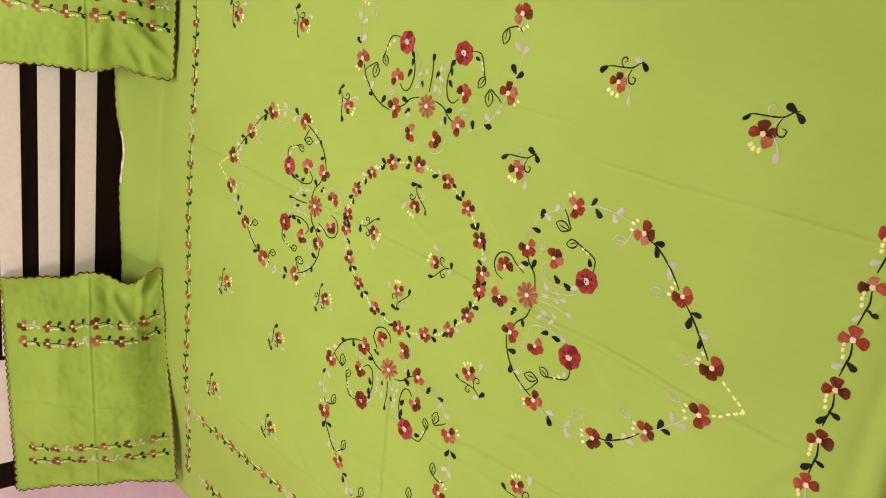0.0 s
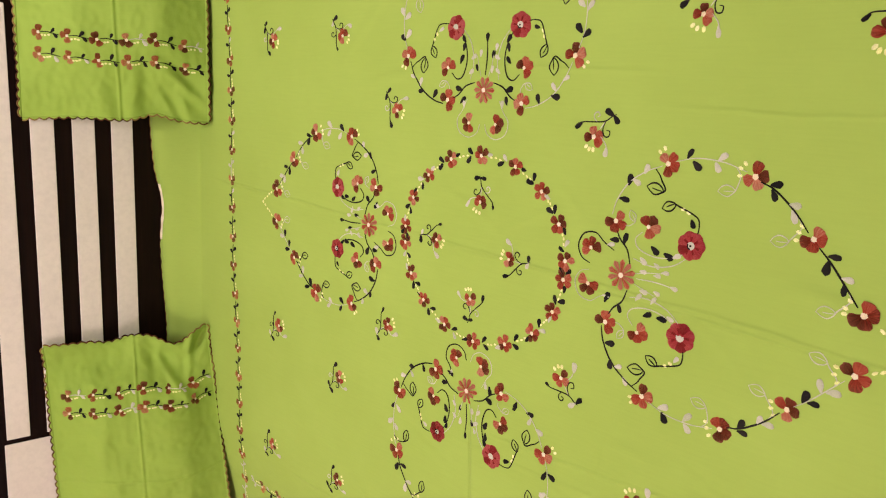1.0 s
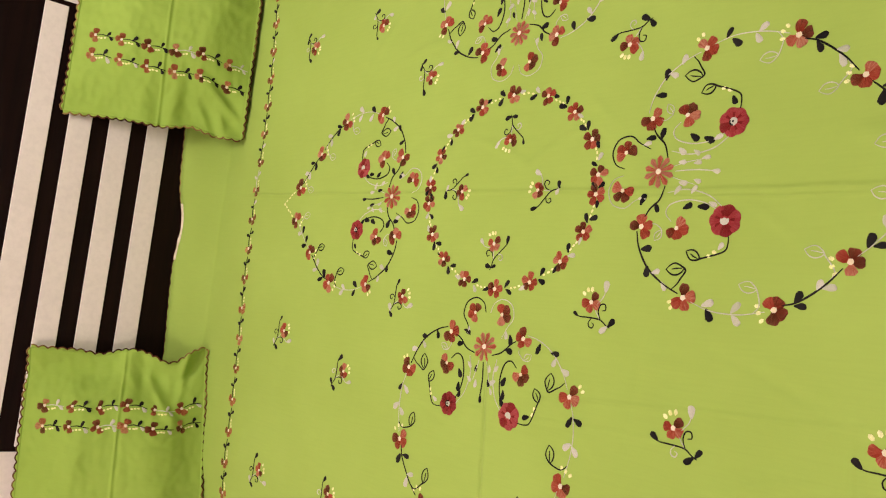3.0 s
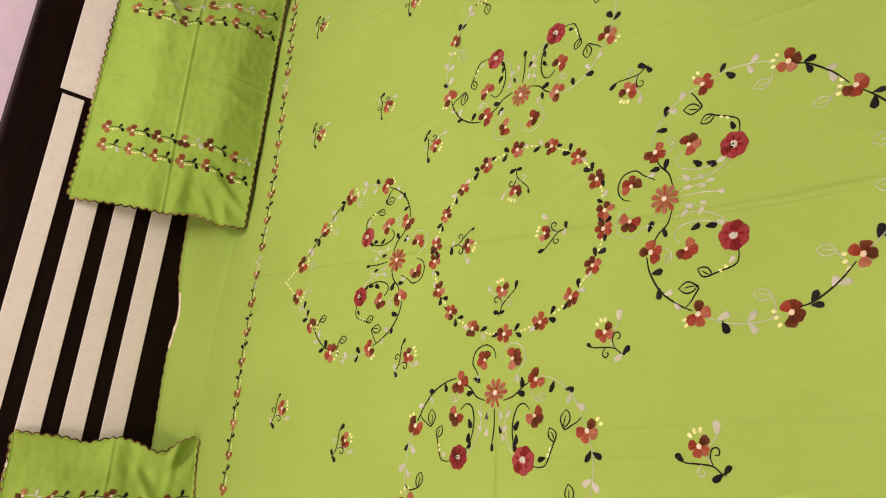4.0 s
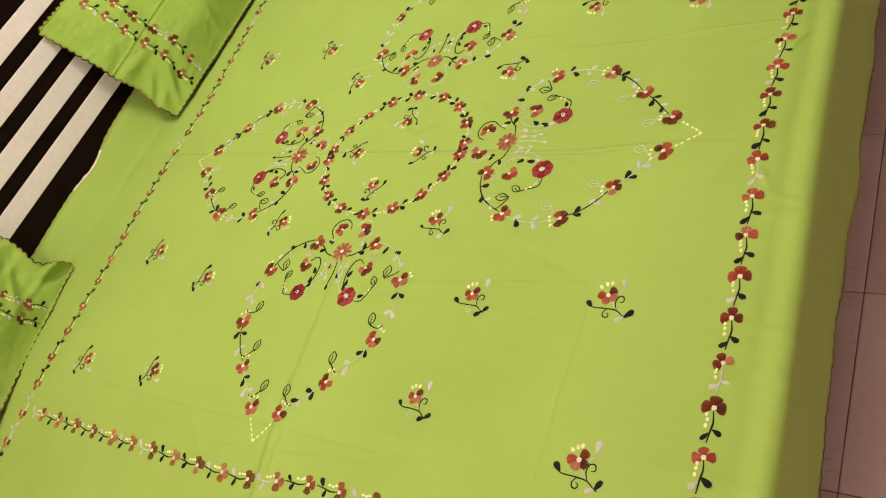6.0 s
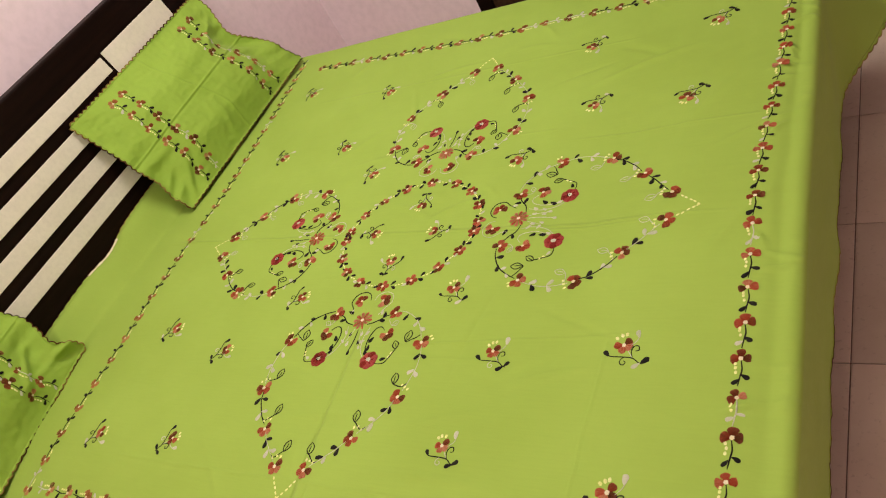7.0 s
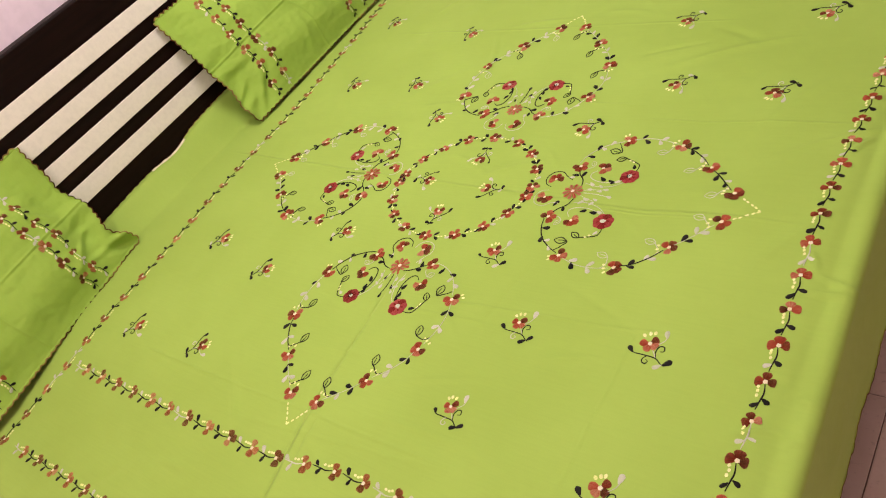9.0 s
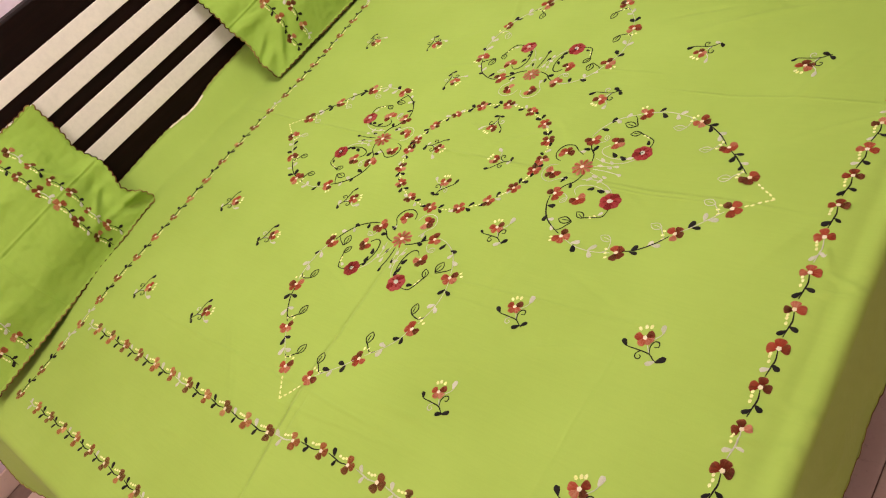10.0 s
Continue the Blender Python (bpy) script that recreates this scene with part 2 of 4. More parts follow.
def mesh_of(name, bm, mats, smooth=True):
    me = bpy.data.meshes.new(name)
    bm.to_mesh(me)
    bm.free()
    for m in mats:
        me.materials.append(m)
    if smooth:
        me.polygons.foreach_set("use_smooth", [True] * len(me.polygons))
    return me


def box(lo, hi, bevel=0.0, m=None):
    bm = bmesh.new()
    c = [(a + b) / 2 for a, b in zip(lo, hi)]
    s = [b - a for a, b in zip(lo, hi)]
    bmesh.ops.create_cube(bm, size=1, matrix=Matrix.Translation(c) @ Matrix.Diagonal((*s, 1)))
    if bevel:
        bmesh.ops.bevel(bm, geom=bm.edges[:], offset=bevel, segments=2, profile=0.5, affect="EDGES")
    if m is not None:
        bmesh.ops.transform(bm, matrix=m, verts=bm.verts)
    return bm


def smooth01(t):
    t = min(1.0, max(0.0, t))
    return t * t * (3 - 2 * t)


# ---- the room ----
WALL_X, FAR_Y, NEAR_Y, FOOT_X, TOP = -1.36, 1.72, -2.7, 3.1, 2.95
for name, lo, hi in (
    ("wall_west", (WALL_X - 0.12, NEAR_Y - 0.12, 0), (WALL_X, FAR_Y + 0.12, TOP)),
    ("wall_north", (WALL_X, FAR_Y, 0), (FOOT_X, FAR_Y + 0.12, TOP)),
    # these two are never in view: added to close the room and bounce light
    ("wall_south", (WALL_X, NEAR_Y - 0.12, 0), (FOOT_X, NEAR_Y, TOP)),
    ("wall_east", (FOOT_X, NEAR_Y - 0.12, 0), (FOOT_X + 0.12, FAR_Y + 0.12, TOP)),
):
    tagged(part(name, box(lo, hi), PINK, smooth=False), "pale pink painted plaster wall of the bedroom", "wall", kind="structure")
# out of view as well, added at a guessed height for the bounce
tagged(part("ceiling", box((WALL_X - 0.12, NEAR_Y - 0.12, TOP), (FOOT_X + 0.12, FAR_Y + 0.12, TOP + 0.12)), WHITE, smooth=False), "plain white painted ceiling, unseen, closes the room to bounce light", "ceiling", kind="structure")
floor = tagged(part("floor", box((WALL_X - 0.12, NEAR_Y - 0.12, -0.1), (FOOT_X + 0.12, FAR_Y + 0.12, -0.003)), GROUT, smooth=False), "pinkish marble tile floor with dark joints", "floor", kind="structure")
SKIRT = tagged(part("baseboard", box((WALL_X + 0.001, NEAR_Y, 0.001), (WALL_X + 0.012, FAR_Y, 0.075), 0.003), TILE, smooth=False), "low tile skirting along the pink wall", "baseboard", kind="structure")


# ---- the bed ----
LEAN = 0.12          # backward lean of the headboard, metres per metre
BED_Y0, BED_Y1, FOOT = -1.098, 1.005, 0.880
bed = tagged(new("bed"), "dark wooden double bed with cream slats in its headboard", "bed")
part("base", box((-1.07, BED_Y0 + 0.03, 0.10), (FOOT - 0.04, BED_Y1 - 0.03, 0.34), 0.008), WENGE, bed, "dark laminate bed box", smooth=False)
part("mattress", box((-1.06, BED_Y0 + 0.03, 0.34), (FOOT - 0.03, BED_Y1 - 0.03, 0.485), 0.03), TICKING, bed, "cream cotton mattress")
for lx in (-1.02, FOOT - 0.12):
    for ly in (BED_Y0 + 0.08, BED_Y1 - 0.14):
        part("leg", box((lx, ly, 0.0), (lx + 0.06, ly + 0.06, 0.10), 0.004), WENGE, bed, smooth=False)


def board(y0, y1, z0, z1, proud, depth, bevel=0.003):
    """A block of the headboard, in its leaning plane."""
    shear = Matrix.Identity(4)
    shear[0][2] = -LEAN
    bm = box((-depth, y0, z0), (proud, y1, z1), bevel)
    bmesh.ops.transform(bm, matrix=Matrix.Translation((-1.100 + LEAN * 0.65, 0, 0)) @ shear, verts=bm.verts)
    return bm


HB0, HB1 = -1.075, 0.868
part("headboard", board(HB0, HB1, 0.10, 1.112, 0.0, 0.045, 0.006), WENGE, bed, "dark wenge headboard panel", smooth=False)
for z0, z1 in ((0.956, 1.009), (0.864, 0.917), (0.771, 0.824), (0.679, 0.732)):
    part("slat", board(-0.643, 0.424, z0, z1, 0.004, -0.0005, 0.0015), SLAT, bed, "cream laminate strip", smooth=False)
part("side_panel", board(0.436, 0.764, 0.62, 1.017, 0.004, -0.0005, 0.0015), SLAT, bed, "cream laminate end panel", smooth=False)
part("side_panel", board(-0.985, -0.655, 0.62, 1.015, 0.004, -0.0005, 0.0015), SLAT, bed, "cream laminate end panel", smooth=False)


# ---- the bedspread ----
def crease(d, w, h):
    return h * math.exp(-(d / w) ** 2)


rng = random.Random(5)
WRINKLES = []
for k in range(46):
    turn = rng.gauss(-0.25, 0.35) if k % 3 else rng.uniform(-1.5, 1.5)
    WRINKLES.append((rng.uniform(-0.6, 0.85), rng.uniform(-0.95, 0.9), math.cos(turn), math.sin(turn), rng.uniform(0.05, 0.20), rng.uniform(0.006, 0.012), rng.uniform(0.0012, 0.0036) * rng.choice((1, 1, -1))))
for k in range(20):  # crumples near the foot edge
    turn = rng.uniform(-1.2, 1.2)
    WRINKLES.append((rng.uniform(0.80, 0.88), rng.uniform(-0.6, 0.7), math.cos(turn), math.sin(turn), rng.uniform(0.025, 0.065), rng.uniform(0.004, 0.007), rng.uniform(0.0034, 0.0062)))


def top_z(x, y):
    """Height of the spread where it lies on the bed."""
    z = 0.550 - 0.045 * smooth01((-y - 0.58) / 0.45)
    z -= 0.008 * smooth01((x - 0.80) / 0.08)
    z += crease(x - 0.862, 0.014, 0.0045) - crease(x - 0.838, 0.012, 0.0025)
    z += 0.024 * smooth01((x - 0.42) / 0.26) * math.exp(-((y + 0.02) / 0.24) ** 2)  # the mattress is crowned at the foot
    lift = 0.078 + 0.06 * max(-0.4, min(0.2, y)) - 0.016 * math.exp(-((y + 0.06) / 0.07) ** 2)
    z += lift * smooth01((-0.985 - x) / 0.10)
    z += 0.005 * noise.noise((x * 2.2, y * 2.2, 3.1)) + 0.0024 * noise.noise((x * 7, y * 7, 8.2)) + 0.0007 * noise.noise((x * 22, y * 22, 5.2))
    for wx, wy, c, t, half, w, h in WRINKLES:
        a, b = (x - wx) * c + (y - wy) * t, (y - wy) * c - (x - wx) * t
        if abs(a) < half and abs(b) < 4 * w:
            z += crease(b + 0.10 * a * a / half, w, h) * (1 - (a / half) ** 2) ** 2
    return z


def spread(p, q):
    """The sheet's point: p runs from head to foot, q from near to far, both along the cloth."""
    r = 0.020
    ex, ey0, ey1 = FOOT - r, BED_Y0 + r, BED_Y1 - r
    a = max(0.0, p - ex)
    b = max(0.0, q - ey1) if q > ey1 else min(0.0, q - ey0)
    x, y = min(p, ex), min(max(q, ey0), ey1)
    z = top_z(x, y)
    x -= 0.022 * y * smooth01((x - 0.80) / 0.06)  # the foot edge is not quite square
    length = math.hypot(a, b)
    if length < 1e-9:
        return Vector((x, y, z))
    ca, sb = a / length, b / length
    if length < r * math.pi / 2:
        out, drop = r * math.sin(length / r), r * (1 - math.cos(length / r))
    else:
        rest = length - r * math.pi / 2
        out, drop = r, r + rest
        f = rest / 0.33
        swing = 0.005 * math.sin(q * 7.0 + 0.6) * abs(ca) + 0.010 * math.sin(p * 8.0) * abs(sb)
        swing += 0.008 * noise.noise((p * 3, q * 3, 1.7))
        # folds that fan down from the corner of the mattress
        fan = (min(q, ey1) - 0.78) / (0.12 + rest)
        swing += 0.007 * math.sin(5.5 * fan + 1.2) * smooth01((q - 0.25) / 0.4) * abs(ca)
        swing += 0.010 * (0.5 - abs(noise.noise((p * 4 + q * 2.5, q * 7 - p * 5, 4.4)))) * abs(ca)
        out += (0.002 + swing) * f
        corner = abs(2 * ca * sb)
        flare = (0.020 * smooth01((min(q, ey1) - 0.20) / 0.4) + 0.13 * smooth01((min(q, ey1) - 0.64) / 0.40)) * ca
        if sb < 0:
            flare += 0.17 * smooth01((-0.42 - p) / 0.34) * abs(sb)  # the near hem stands off beside the pillow
        out += (flare + corner * 0.095) * f
        drop -= (corner * 0.02 + flare * 0.15) * f
    return Vector((x + ca * out, y + sb * out * (1 - 0.5 * abs(2 * ca * sb)), z - drop))


P0, P1, Q0, Q1 = -1.088, 1.160, -1.200, 1.17
NP, NQ = 470, 486
bm = bmesh.new()
grid = [[bm.verts.new(spread(P0 + (P1 - P0) * i / NP, Q0 + (Q1 - Q0) * j / NQ)) for j in range(NQ + 1)] for i in range(NP + 1)]
for i in range(NP):
    for j in range(NQ):
        bm.faces.new((grid[i][j], grid[i + 1][j], grid[i + 1][j + 1], grid[i][j + 1]))
bedspread = tagged(new("bedspread"), "lime green cotton bedspread embroidered with red flowers, spread over the bed", "bedspread")
cloth = part("cloth", bm, LIME, bedspread, "lime green cotton cloth with faint fold creases")
thick = cloth.modifiers.new("thickness", "SOLIDIFY")
thick.thickness, thick.offset = 0.0016, -1.0


# the cream sheet whose folded edge shows behind the spread's scallops at the headboard
bm = bmesh.new()
bmesh.ops.create_cone(bm, cap_ends=True, segments=10, radius1=0.006, radius2=0.006, depth=0.15, matrix=Matrix.Translation((-1.0885, -0.08, 0.0)) @ pose(0, 0, 0, 90, 0, 0))
bmesh.ops.subdivide_edges(bm, edges=[e for e in bm.edges if abs(e.verts[0].co.y - e.verts[1].co.y) > 0.1], cuts=24, use_grid_fill=True)
for v in bm.verts:
    v.co.z += top_z(-1.0885, v.co.y) - 0.003 + 0.003 * noise.noise((v.co.y * 45, 1, 2))
part("folded_sheet", bm, CREAM, bed, "cream folded sheet at the head of the mattress")


# ---- embroidery ----
def catmull(pts, n=6):
    pts = [Vector(p) for p in pts]
    ext = [2 * pts[0] - pts[1]] + pts + [2 * pts[-1] - pts[-2]]
    out = []
    for a, b, c, d in zip(ext, ext[1:], ext[2:], ext[3:]):
        for k in range(n):
            t = k / n
            out.append(0.5 * (2 * b + (c - a) * t + (2 * a - 5 * b + 4 * c - d) * t * t + (3 * b - a - 3 * c + d) * t ** 3))
    out.append(pts[-1])
    return out


class OnBed:
    """Lays plane coordinates on the spread."""
    def at(self, x, y):
        return Vector((x, y, top_z(x, y) + 0.0004))

    def normal(self, x, y):
        e = 0.01
        return Vector((-(top_z(x + e, y) - top_z(x - e, y)) / (2 * e), -(top_z(x, y + e) - top_z(x, y - e)) / (2 * e), 1)).normalized()

    def lay(self, x, y, angle, size):
        n = self.normal(x, y)
        t = Vector((math.cos(angle), math.sin(angle), 0))
        t = (t - n * t.dot(n)).normalized()
        m = Matrix((t, n.cross(t), n)).transposed().to_4x4()
        return Matrix.Translation(self.at(x, y)) @ m @ Matrix.Diagonal((size, size, size, 1))


ON_BED = OnBed()


def stroke(bm, ground, pts, width, mat=0, taper=True, n=6):
    """A raised line of stitches through plane points."""
    line = catmull([(*p, 0) for p in pts], n)
    rings = []
    for k, p in enumerate(line):
        d = line[min(k + 1, len(line) - 1)] - line[max(k - 1, 0)]
        side = Vector((-d.y, d.x, 0)).normalized()
        w = width / 2 * (1.0 if not taper else 0.55 + 0.45 * math.sin(math.pi * min(1, max(0, k / (len(line) - 1)))))
        l, r = p + side * w, p - side * w
        nn = ground.normal(p.x, p.y)
        rings.append((bm.verts.new(ground.at(l.x, l.y)), bm.verts.new(ground.at(p.x, p.y) + nn * (0.35 * width + 0.0004)), bm.verts.new(ground.at(r.x, r.y))))
    for u, v in zip(rings, rings[1:]):
        for a in (0, 1):
            f = bm.faces.new((u[a], u[a + 1], v[a + 1], v[a]))
            f.material_index = mat


def knot(bm, ground, x, y, angle, long=0.0075, wide=0.005, mat=0):
    """One small satin-stitched oval."""
    m = ground.lay(x, y, angle, 1.0)
    ring = [bm.verts.new(m @ Vector((long / 2 * math.cos(k * math.pi / 3), wide / 2 * math.sin(k * math.pi / 3), 0))) for k in range(6)]
    tip = bm.verts.new(m @ Vector((0, 0, 0.0014)))
    for k in range(6):
        f = bm.faces.new((ring[k], ring[(k + 1) % 6], tip))
        f.material_index = mat


def petal(bm, angle, r0, r1, half, mat=0, height=0.03, notch=0.0, rnd=None):
    """A petal of a unit flower, domed, from r0 to r1, with an uneven stitched outline."""
    c, s = math.cos(angle), math.sin(angle)
    prof = ((0.0, 0.30), (0.24, 0.66), (0.48, 0.93), (0.68, 1.0), (0.85, 0.84), (0.96, 0.50))
    left, right, mid = [], [], []
    for t, w in prof:
        r = r0 + (r1 - r0) * t
        for lst, side in ((left, half * w), (right, -half * w)):
            rr, ss = r, side
            if rnd:
                rr, ss = r + rnd.uniform(-0.035, 0.035), side * rnd.uniform(0.88, 1.10)
            lst.append(bm.verts.new((rr * c - ss * s, rr * s + ss * c, 0.0)))
        mid.append(bm.verts.new((r * c, r * s, height * (0.5 + 0.5 * w))))
    r = r1 * (1 - notch)
    end = bm.verts.new((r * c, r * s, 0.0))
    for k in range(len(prof) - 1):
        for f in ((left[k], mid[k], mid[k + 1], left[k + 1]), (mid[k], right[k], right[k + 1], mid[k + 1])):
            bm.faces.new(f).material_index = mat
    bm.faces.new((left[-1], mid[-1], end)).material_index = mat
    bm.faces.new((mid[-1], right[-1], end)).material_index = mat


def disc(bm, radius, z, mat, n=6, turn=0.0, lobes=0, depth=0.0):
    ring = []
    for k in range(n):
        a = turn + 2 * math.pi * k / n
        rr = radius * (1 + depth * math.cos(lobes * a))
        ring.append(bm.verts.new((rr * math.cos(a), rr * math.sin(a), z * 0.4)))
    mid = bm.verts.new((0, 0, z))
    for k in range(n):
        bm.faces.new((ring[k], ring[(k + 1) % n], mid)).material_index = mat


def flower_mesh(angles, half, seed, eye=0.235, thread=RED):
    """A unit flower with a petal at each angle in degrees, open side along -x."""
    rnd = random.Random(seed)
    bm = bmesh.new()
    for a in angles:
        petal(bm, radians(a + rnd.uniform(-9, 9)), 0.12, rnd.uniform(0.86, 1.06), half * rnd.uniform(0.88, 1.12), 0, 0.055 + 0.012 * rnd.random(), 0.05, rnd)
    disc(bm, eye, 0.085, 1, 5, 0.4)
    return mesh_of("flower", bm, (thread, CREAM))


FIVE = [flower_mesh((0, 72, 144, 216, 288), 0.365, s) for s in (1, 2, 3, 21, 22)]
FOUR = [flower_mesh((-116, -40, 38, 114), 0.415, s) for s in (4, 5, 6, 23, 24)]
THREE = [flower_mesh((-92, 0, 90), 0.475, s) for s in (7, 8, 9, 25, 26)]
THREE_RUST = [flower_mesh((-92, 0, 90), 0.475, s, 0.235, RUST) for s in (31, 32, 33, 34, 35)]
TREFOIL = [flower_mesh((-104, -32, 38, 106), 0.40, s, 0.19) for s in (10, 11, 27)]


def daisy_mesh():
    """Ten narrow petals round a pale eye, one connected star."""
    bm = bmesh.new()
    eye = bm.verts.new((0, 0, 0.09))
    hub = [bm.verts.new((0.17 * math.cos(a), 0.17 * math.sin(a), 0.08)) for a in [math.pi * k / 10 for k in range(20)]]
    for k in range(20):
        bm.faces.new((eye, hub[k], hub[(k + 1) % 20])).material_index = 2
    for k in range(10):
        a = 2 * math.pi * k / 10
        rim = lambda r, d, z: bm.verts.new((r * math.cos(a + d), r * math.sin(a + d), z))
        l, c, r = hub[(2 * k - 1) % 20], hub[2 * k], hub[(2 * k + 1) % 20]
        l2, c2, r2, tip = rim(0.84, 0.225, 0.0), rim(0.80, 0, 0.06), rim(0.84, -0.225, 0.0), rim(1.0, 0, 0.0)
        for f in ((r, c, c2, l2), (c, l, r2, c2), (l2, c2, tip), (c2, r2, tip)):
            bm.faces.new(f).material_index = k % 2
    return mesh_of("daisy", bm, (RED, SALMON, CREAM))


def rose_mesh(eye, seed):
    """A round head of overlapping lobes, a paler rim and a small two-toned eye, one connected mesh."""
    rnd = random.Random(seed)
    bm = bmesh.new()
    n, rings, lobes = 42, [], 7
    for r, z, deep in ((1.0, 0.0, 0.055), (0.88, 0.06, 0.05), (0.66, 0.085, 0.03), (0.29, 0.075, 0.0), (0.17, 0.10, 0.0), (0.08, 0.115, 0.0)):
        rings.append([])
        for k in range(n):
            a = 2 * math.pi * k / n
            rr = r * (1 - deep + deep * abs(math.sin(lobes * a / 2)) * 2) * rnd.uniform(0.985, 1.015)
            rings[-1].append(bm.verts.new((rr * math.cos(a), rr * math.sin(a), z + 0.02 * abs(math.sin(lobes * a / 2)) * (r < 1))))
    tone = [rnd.random() < 0.4 for k in range(lobes)]
    for k, mat in enumerate((0, 0, 0, 0, 2)):
        for j in range(n):
            lobe = j * lobes // n
            q = mat
            if k in (0, 1, 2) and tone[lobe]:
                q = 1
            if k == 2 and j % 6 < 2:
                q = 1
            if k == 3:
                q = eye[j * 3 // n]
            bm.faces.new((rings[k][j], rings[k][(j + 1) % n], rings[k + 1][(j + 1) % n], rings[k + 1][j])).material_index = q
    bm.faces.new(rings[-1]).material_index = eye[1]
    return mesh_of("rose", bm, (ROSE, ROSE_DEEP, PALE, DARK))


def leaf_mesh(mat, name, seed):
    bm = bmesh.new()
    rnd = random.Random(seed)
    petal(bm, 0.0, 0.0, 1.0, 0.275 * rnd.uniform(0.9, 1.1), 0, 0.10, 0.0, rnd)
    for v in bm.verts:
        v.co.y += 0.10 * math.sin(v.co.x * 2.2) * (1 if seed % 2 else -1)
    return mesh_of(name, bm, (mat,))


DAISY, ROSE_HEAD = daisy_mesh(), [rose_mesh(eye, k) for k, eye in enumerate(((2, 3, 2), (2, 2, 0), (3, 3, 2)))]
LEAF = {"d": [leaf_mesh(DARK, "leaf", k) for k in range(4)], "p": [leaf_mesh(PALE, "leaf", k) for k in range(4)]}


def put_mesh(name, me, m, parent):
    ob = new(name, me)
    ob.parent = parent
    ob.matrix_basis = m
    return ob


class Motif:
    """One embroidered motif: its stems are a mesh, its flowers and leaves lie on it."""
    def __init__(self, name, parent, ground, place, label, seed, flip=1):
        self.name, self.parent, self.ground, self.place, self.label, self.flip = name, parent, ground, place, label, flip
        self.rnd = random.Random(seed)
        self.bm, self.items, self.knots = bmesh.new(), [], bmesh.new()
        self.has_knots = False

    def xy(self, u, v):
        u += self.rnd.uniform(-0.0012, 0.0012)
        v += self.rnd.uniform(-0.0012, 0.0012)
        return self.place(u, v)

    def angle(self, u, v, a):
        """The turn in the plane of the direction a (radians) at (u, v)."""
        e = 0.001
        x0, y0 = self.place(u, v)
        x1, y1 = self.place(u + e * math.cos(a), v + e * math.sin(a))
        return math.atan2(y1 - y0, x1 - x0)

    def line(self, pts, colour="d", width=0.0026, n=6):
        stroke(self.bm, self.ground, [self.place(*p) for p in pts], width * 1.10, 0 if colour == "d" else 1, n=n)

    def flower(self, kind, u, v, a, size):
        me = kind[self.rnd.randrange(len(kind))] if isinstance(kind, list) else kind
        a += self.rnd.uniform(-0.12, 0.12)
        self.items.append((me.name.split(".")[0] if me is not DAISY else "daisy", me, (*self.xy(u, v), self.angle(u, v, a), size * self.rnd.uniform(0.94, 1.06))))

    def leaf(self, colour, u, v, a, size=0.015):
        a += self.rnd.uniform(-0.15, 0.15)
        self.items.append(("leaf", self.rnd.choice(LEAF[colour]), (*self.xy(u, v), self.angle(u, v, a), size * self.rnd.uniform(0.90, 1.16))))

    def pair(self, colour, u, v, a, size=0.014, spread=0.74):
        step = self.rnd.uniform(0.001, 0.0035) * self.rnd.choice((1, -1))
        c, s = math.cos(a), math.sin(a)
        self.leaf(colour[0], u + step * c - 0.0012 * s, v + step * s + 0.0012 * c, a + spread, size)
        self.leaf(colour[-1], u - step * c + 0.0012 * s, v - step * s - 0.0012 * c, a - spread, size)

    def knot(self, u, v, a, long=0.0080, wide=0.0056):
        self.has_knots = True
        knot(self.knots, self.ground, *self.xy(u, v), self.angle(u, v, a), long, wide)

    def loop(self, u, v, lu, lv, hang, colour="d", long=0.021):
        """A tendril that leaves the stem at (u, v), arches over and ends in an open leaf round (lu, lv); hang: where its point looks."""
        h = (math.cos(hang), math.sin(hang))
        g = (-h[1], h[0])
        if g[0] * (u - lu) + g[1] * (v - lv) > 0:
            g = (-g[0], -g[1])
        far = math.hypot(lu - u, lv - v)
        w = 0.0023 if colour == "d" else 0.0016
        f = lambda p, q: (lu + long * (p * h[0] + q * g[0]), lv + long * (p * h[1] + q * g[1]))
        mid = ((u + lu) / 2 - 0.36 * far * h[0], (v + lv) / 2 - 0.36 * far * h[1])
        self.line([(u, v), ((u + mid[0]) / 2 - 0.06 * far * h[0], (v + mid[1]) / 2 - 0.06 * far * h[1]), mid, f(-0.66, -0.12), f(-0.42, 0.16), f(-0.04, 0.36), f(0.30, 0.26), f(0.62, 0.0)], colour, w)
        self.line([f(0.62, 0.0), f(0.32, -0.28), f(-0.04, -0.36), f(-0.40, -0.20), f(-0.56, 0.02)], colour, w, 4)
        self.line([f(-0.46, 0.04), f(-0.08, 0.04), f(0.24, 0.0)], colour, w * 0.8, 3)

    def finish(self):
        ob = part(self.name, self.bm, (DARK, PALE), self.parent, self.label)
        for name, me, where in self.items:
            put_mesh(name, me, self.ground.lay(*where), ob)
        if self.has_knots:
            tagged(part("knot_stitches", self.knots, YELLOW, ob, "yellow knot stitches"), kind="stuff")
        else:
            self.knots.free()
        return ob


def rotated(cx, cy, turn, mirror=1):
    """From motif coordinates (u across, v outward along turn) to the plane."""
    c, s = math.cos(turn), math.sin(turn)
    return lambda u, v: (cx + c * v - s * u * mirror, cy + s * v + c * u * mirror)


HALF_PI = math.pi / 2


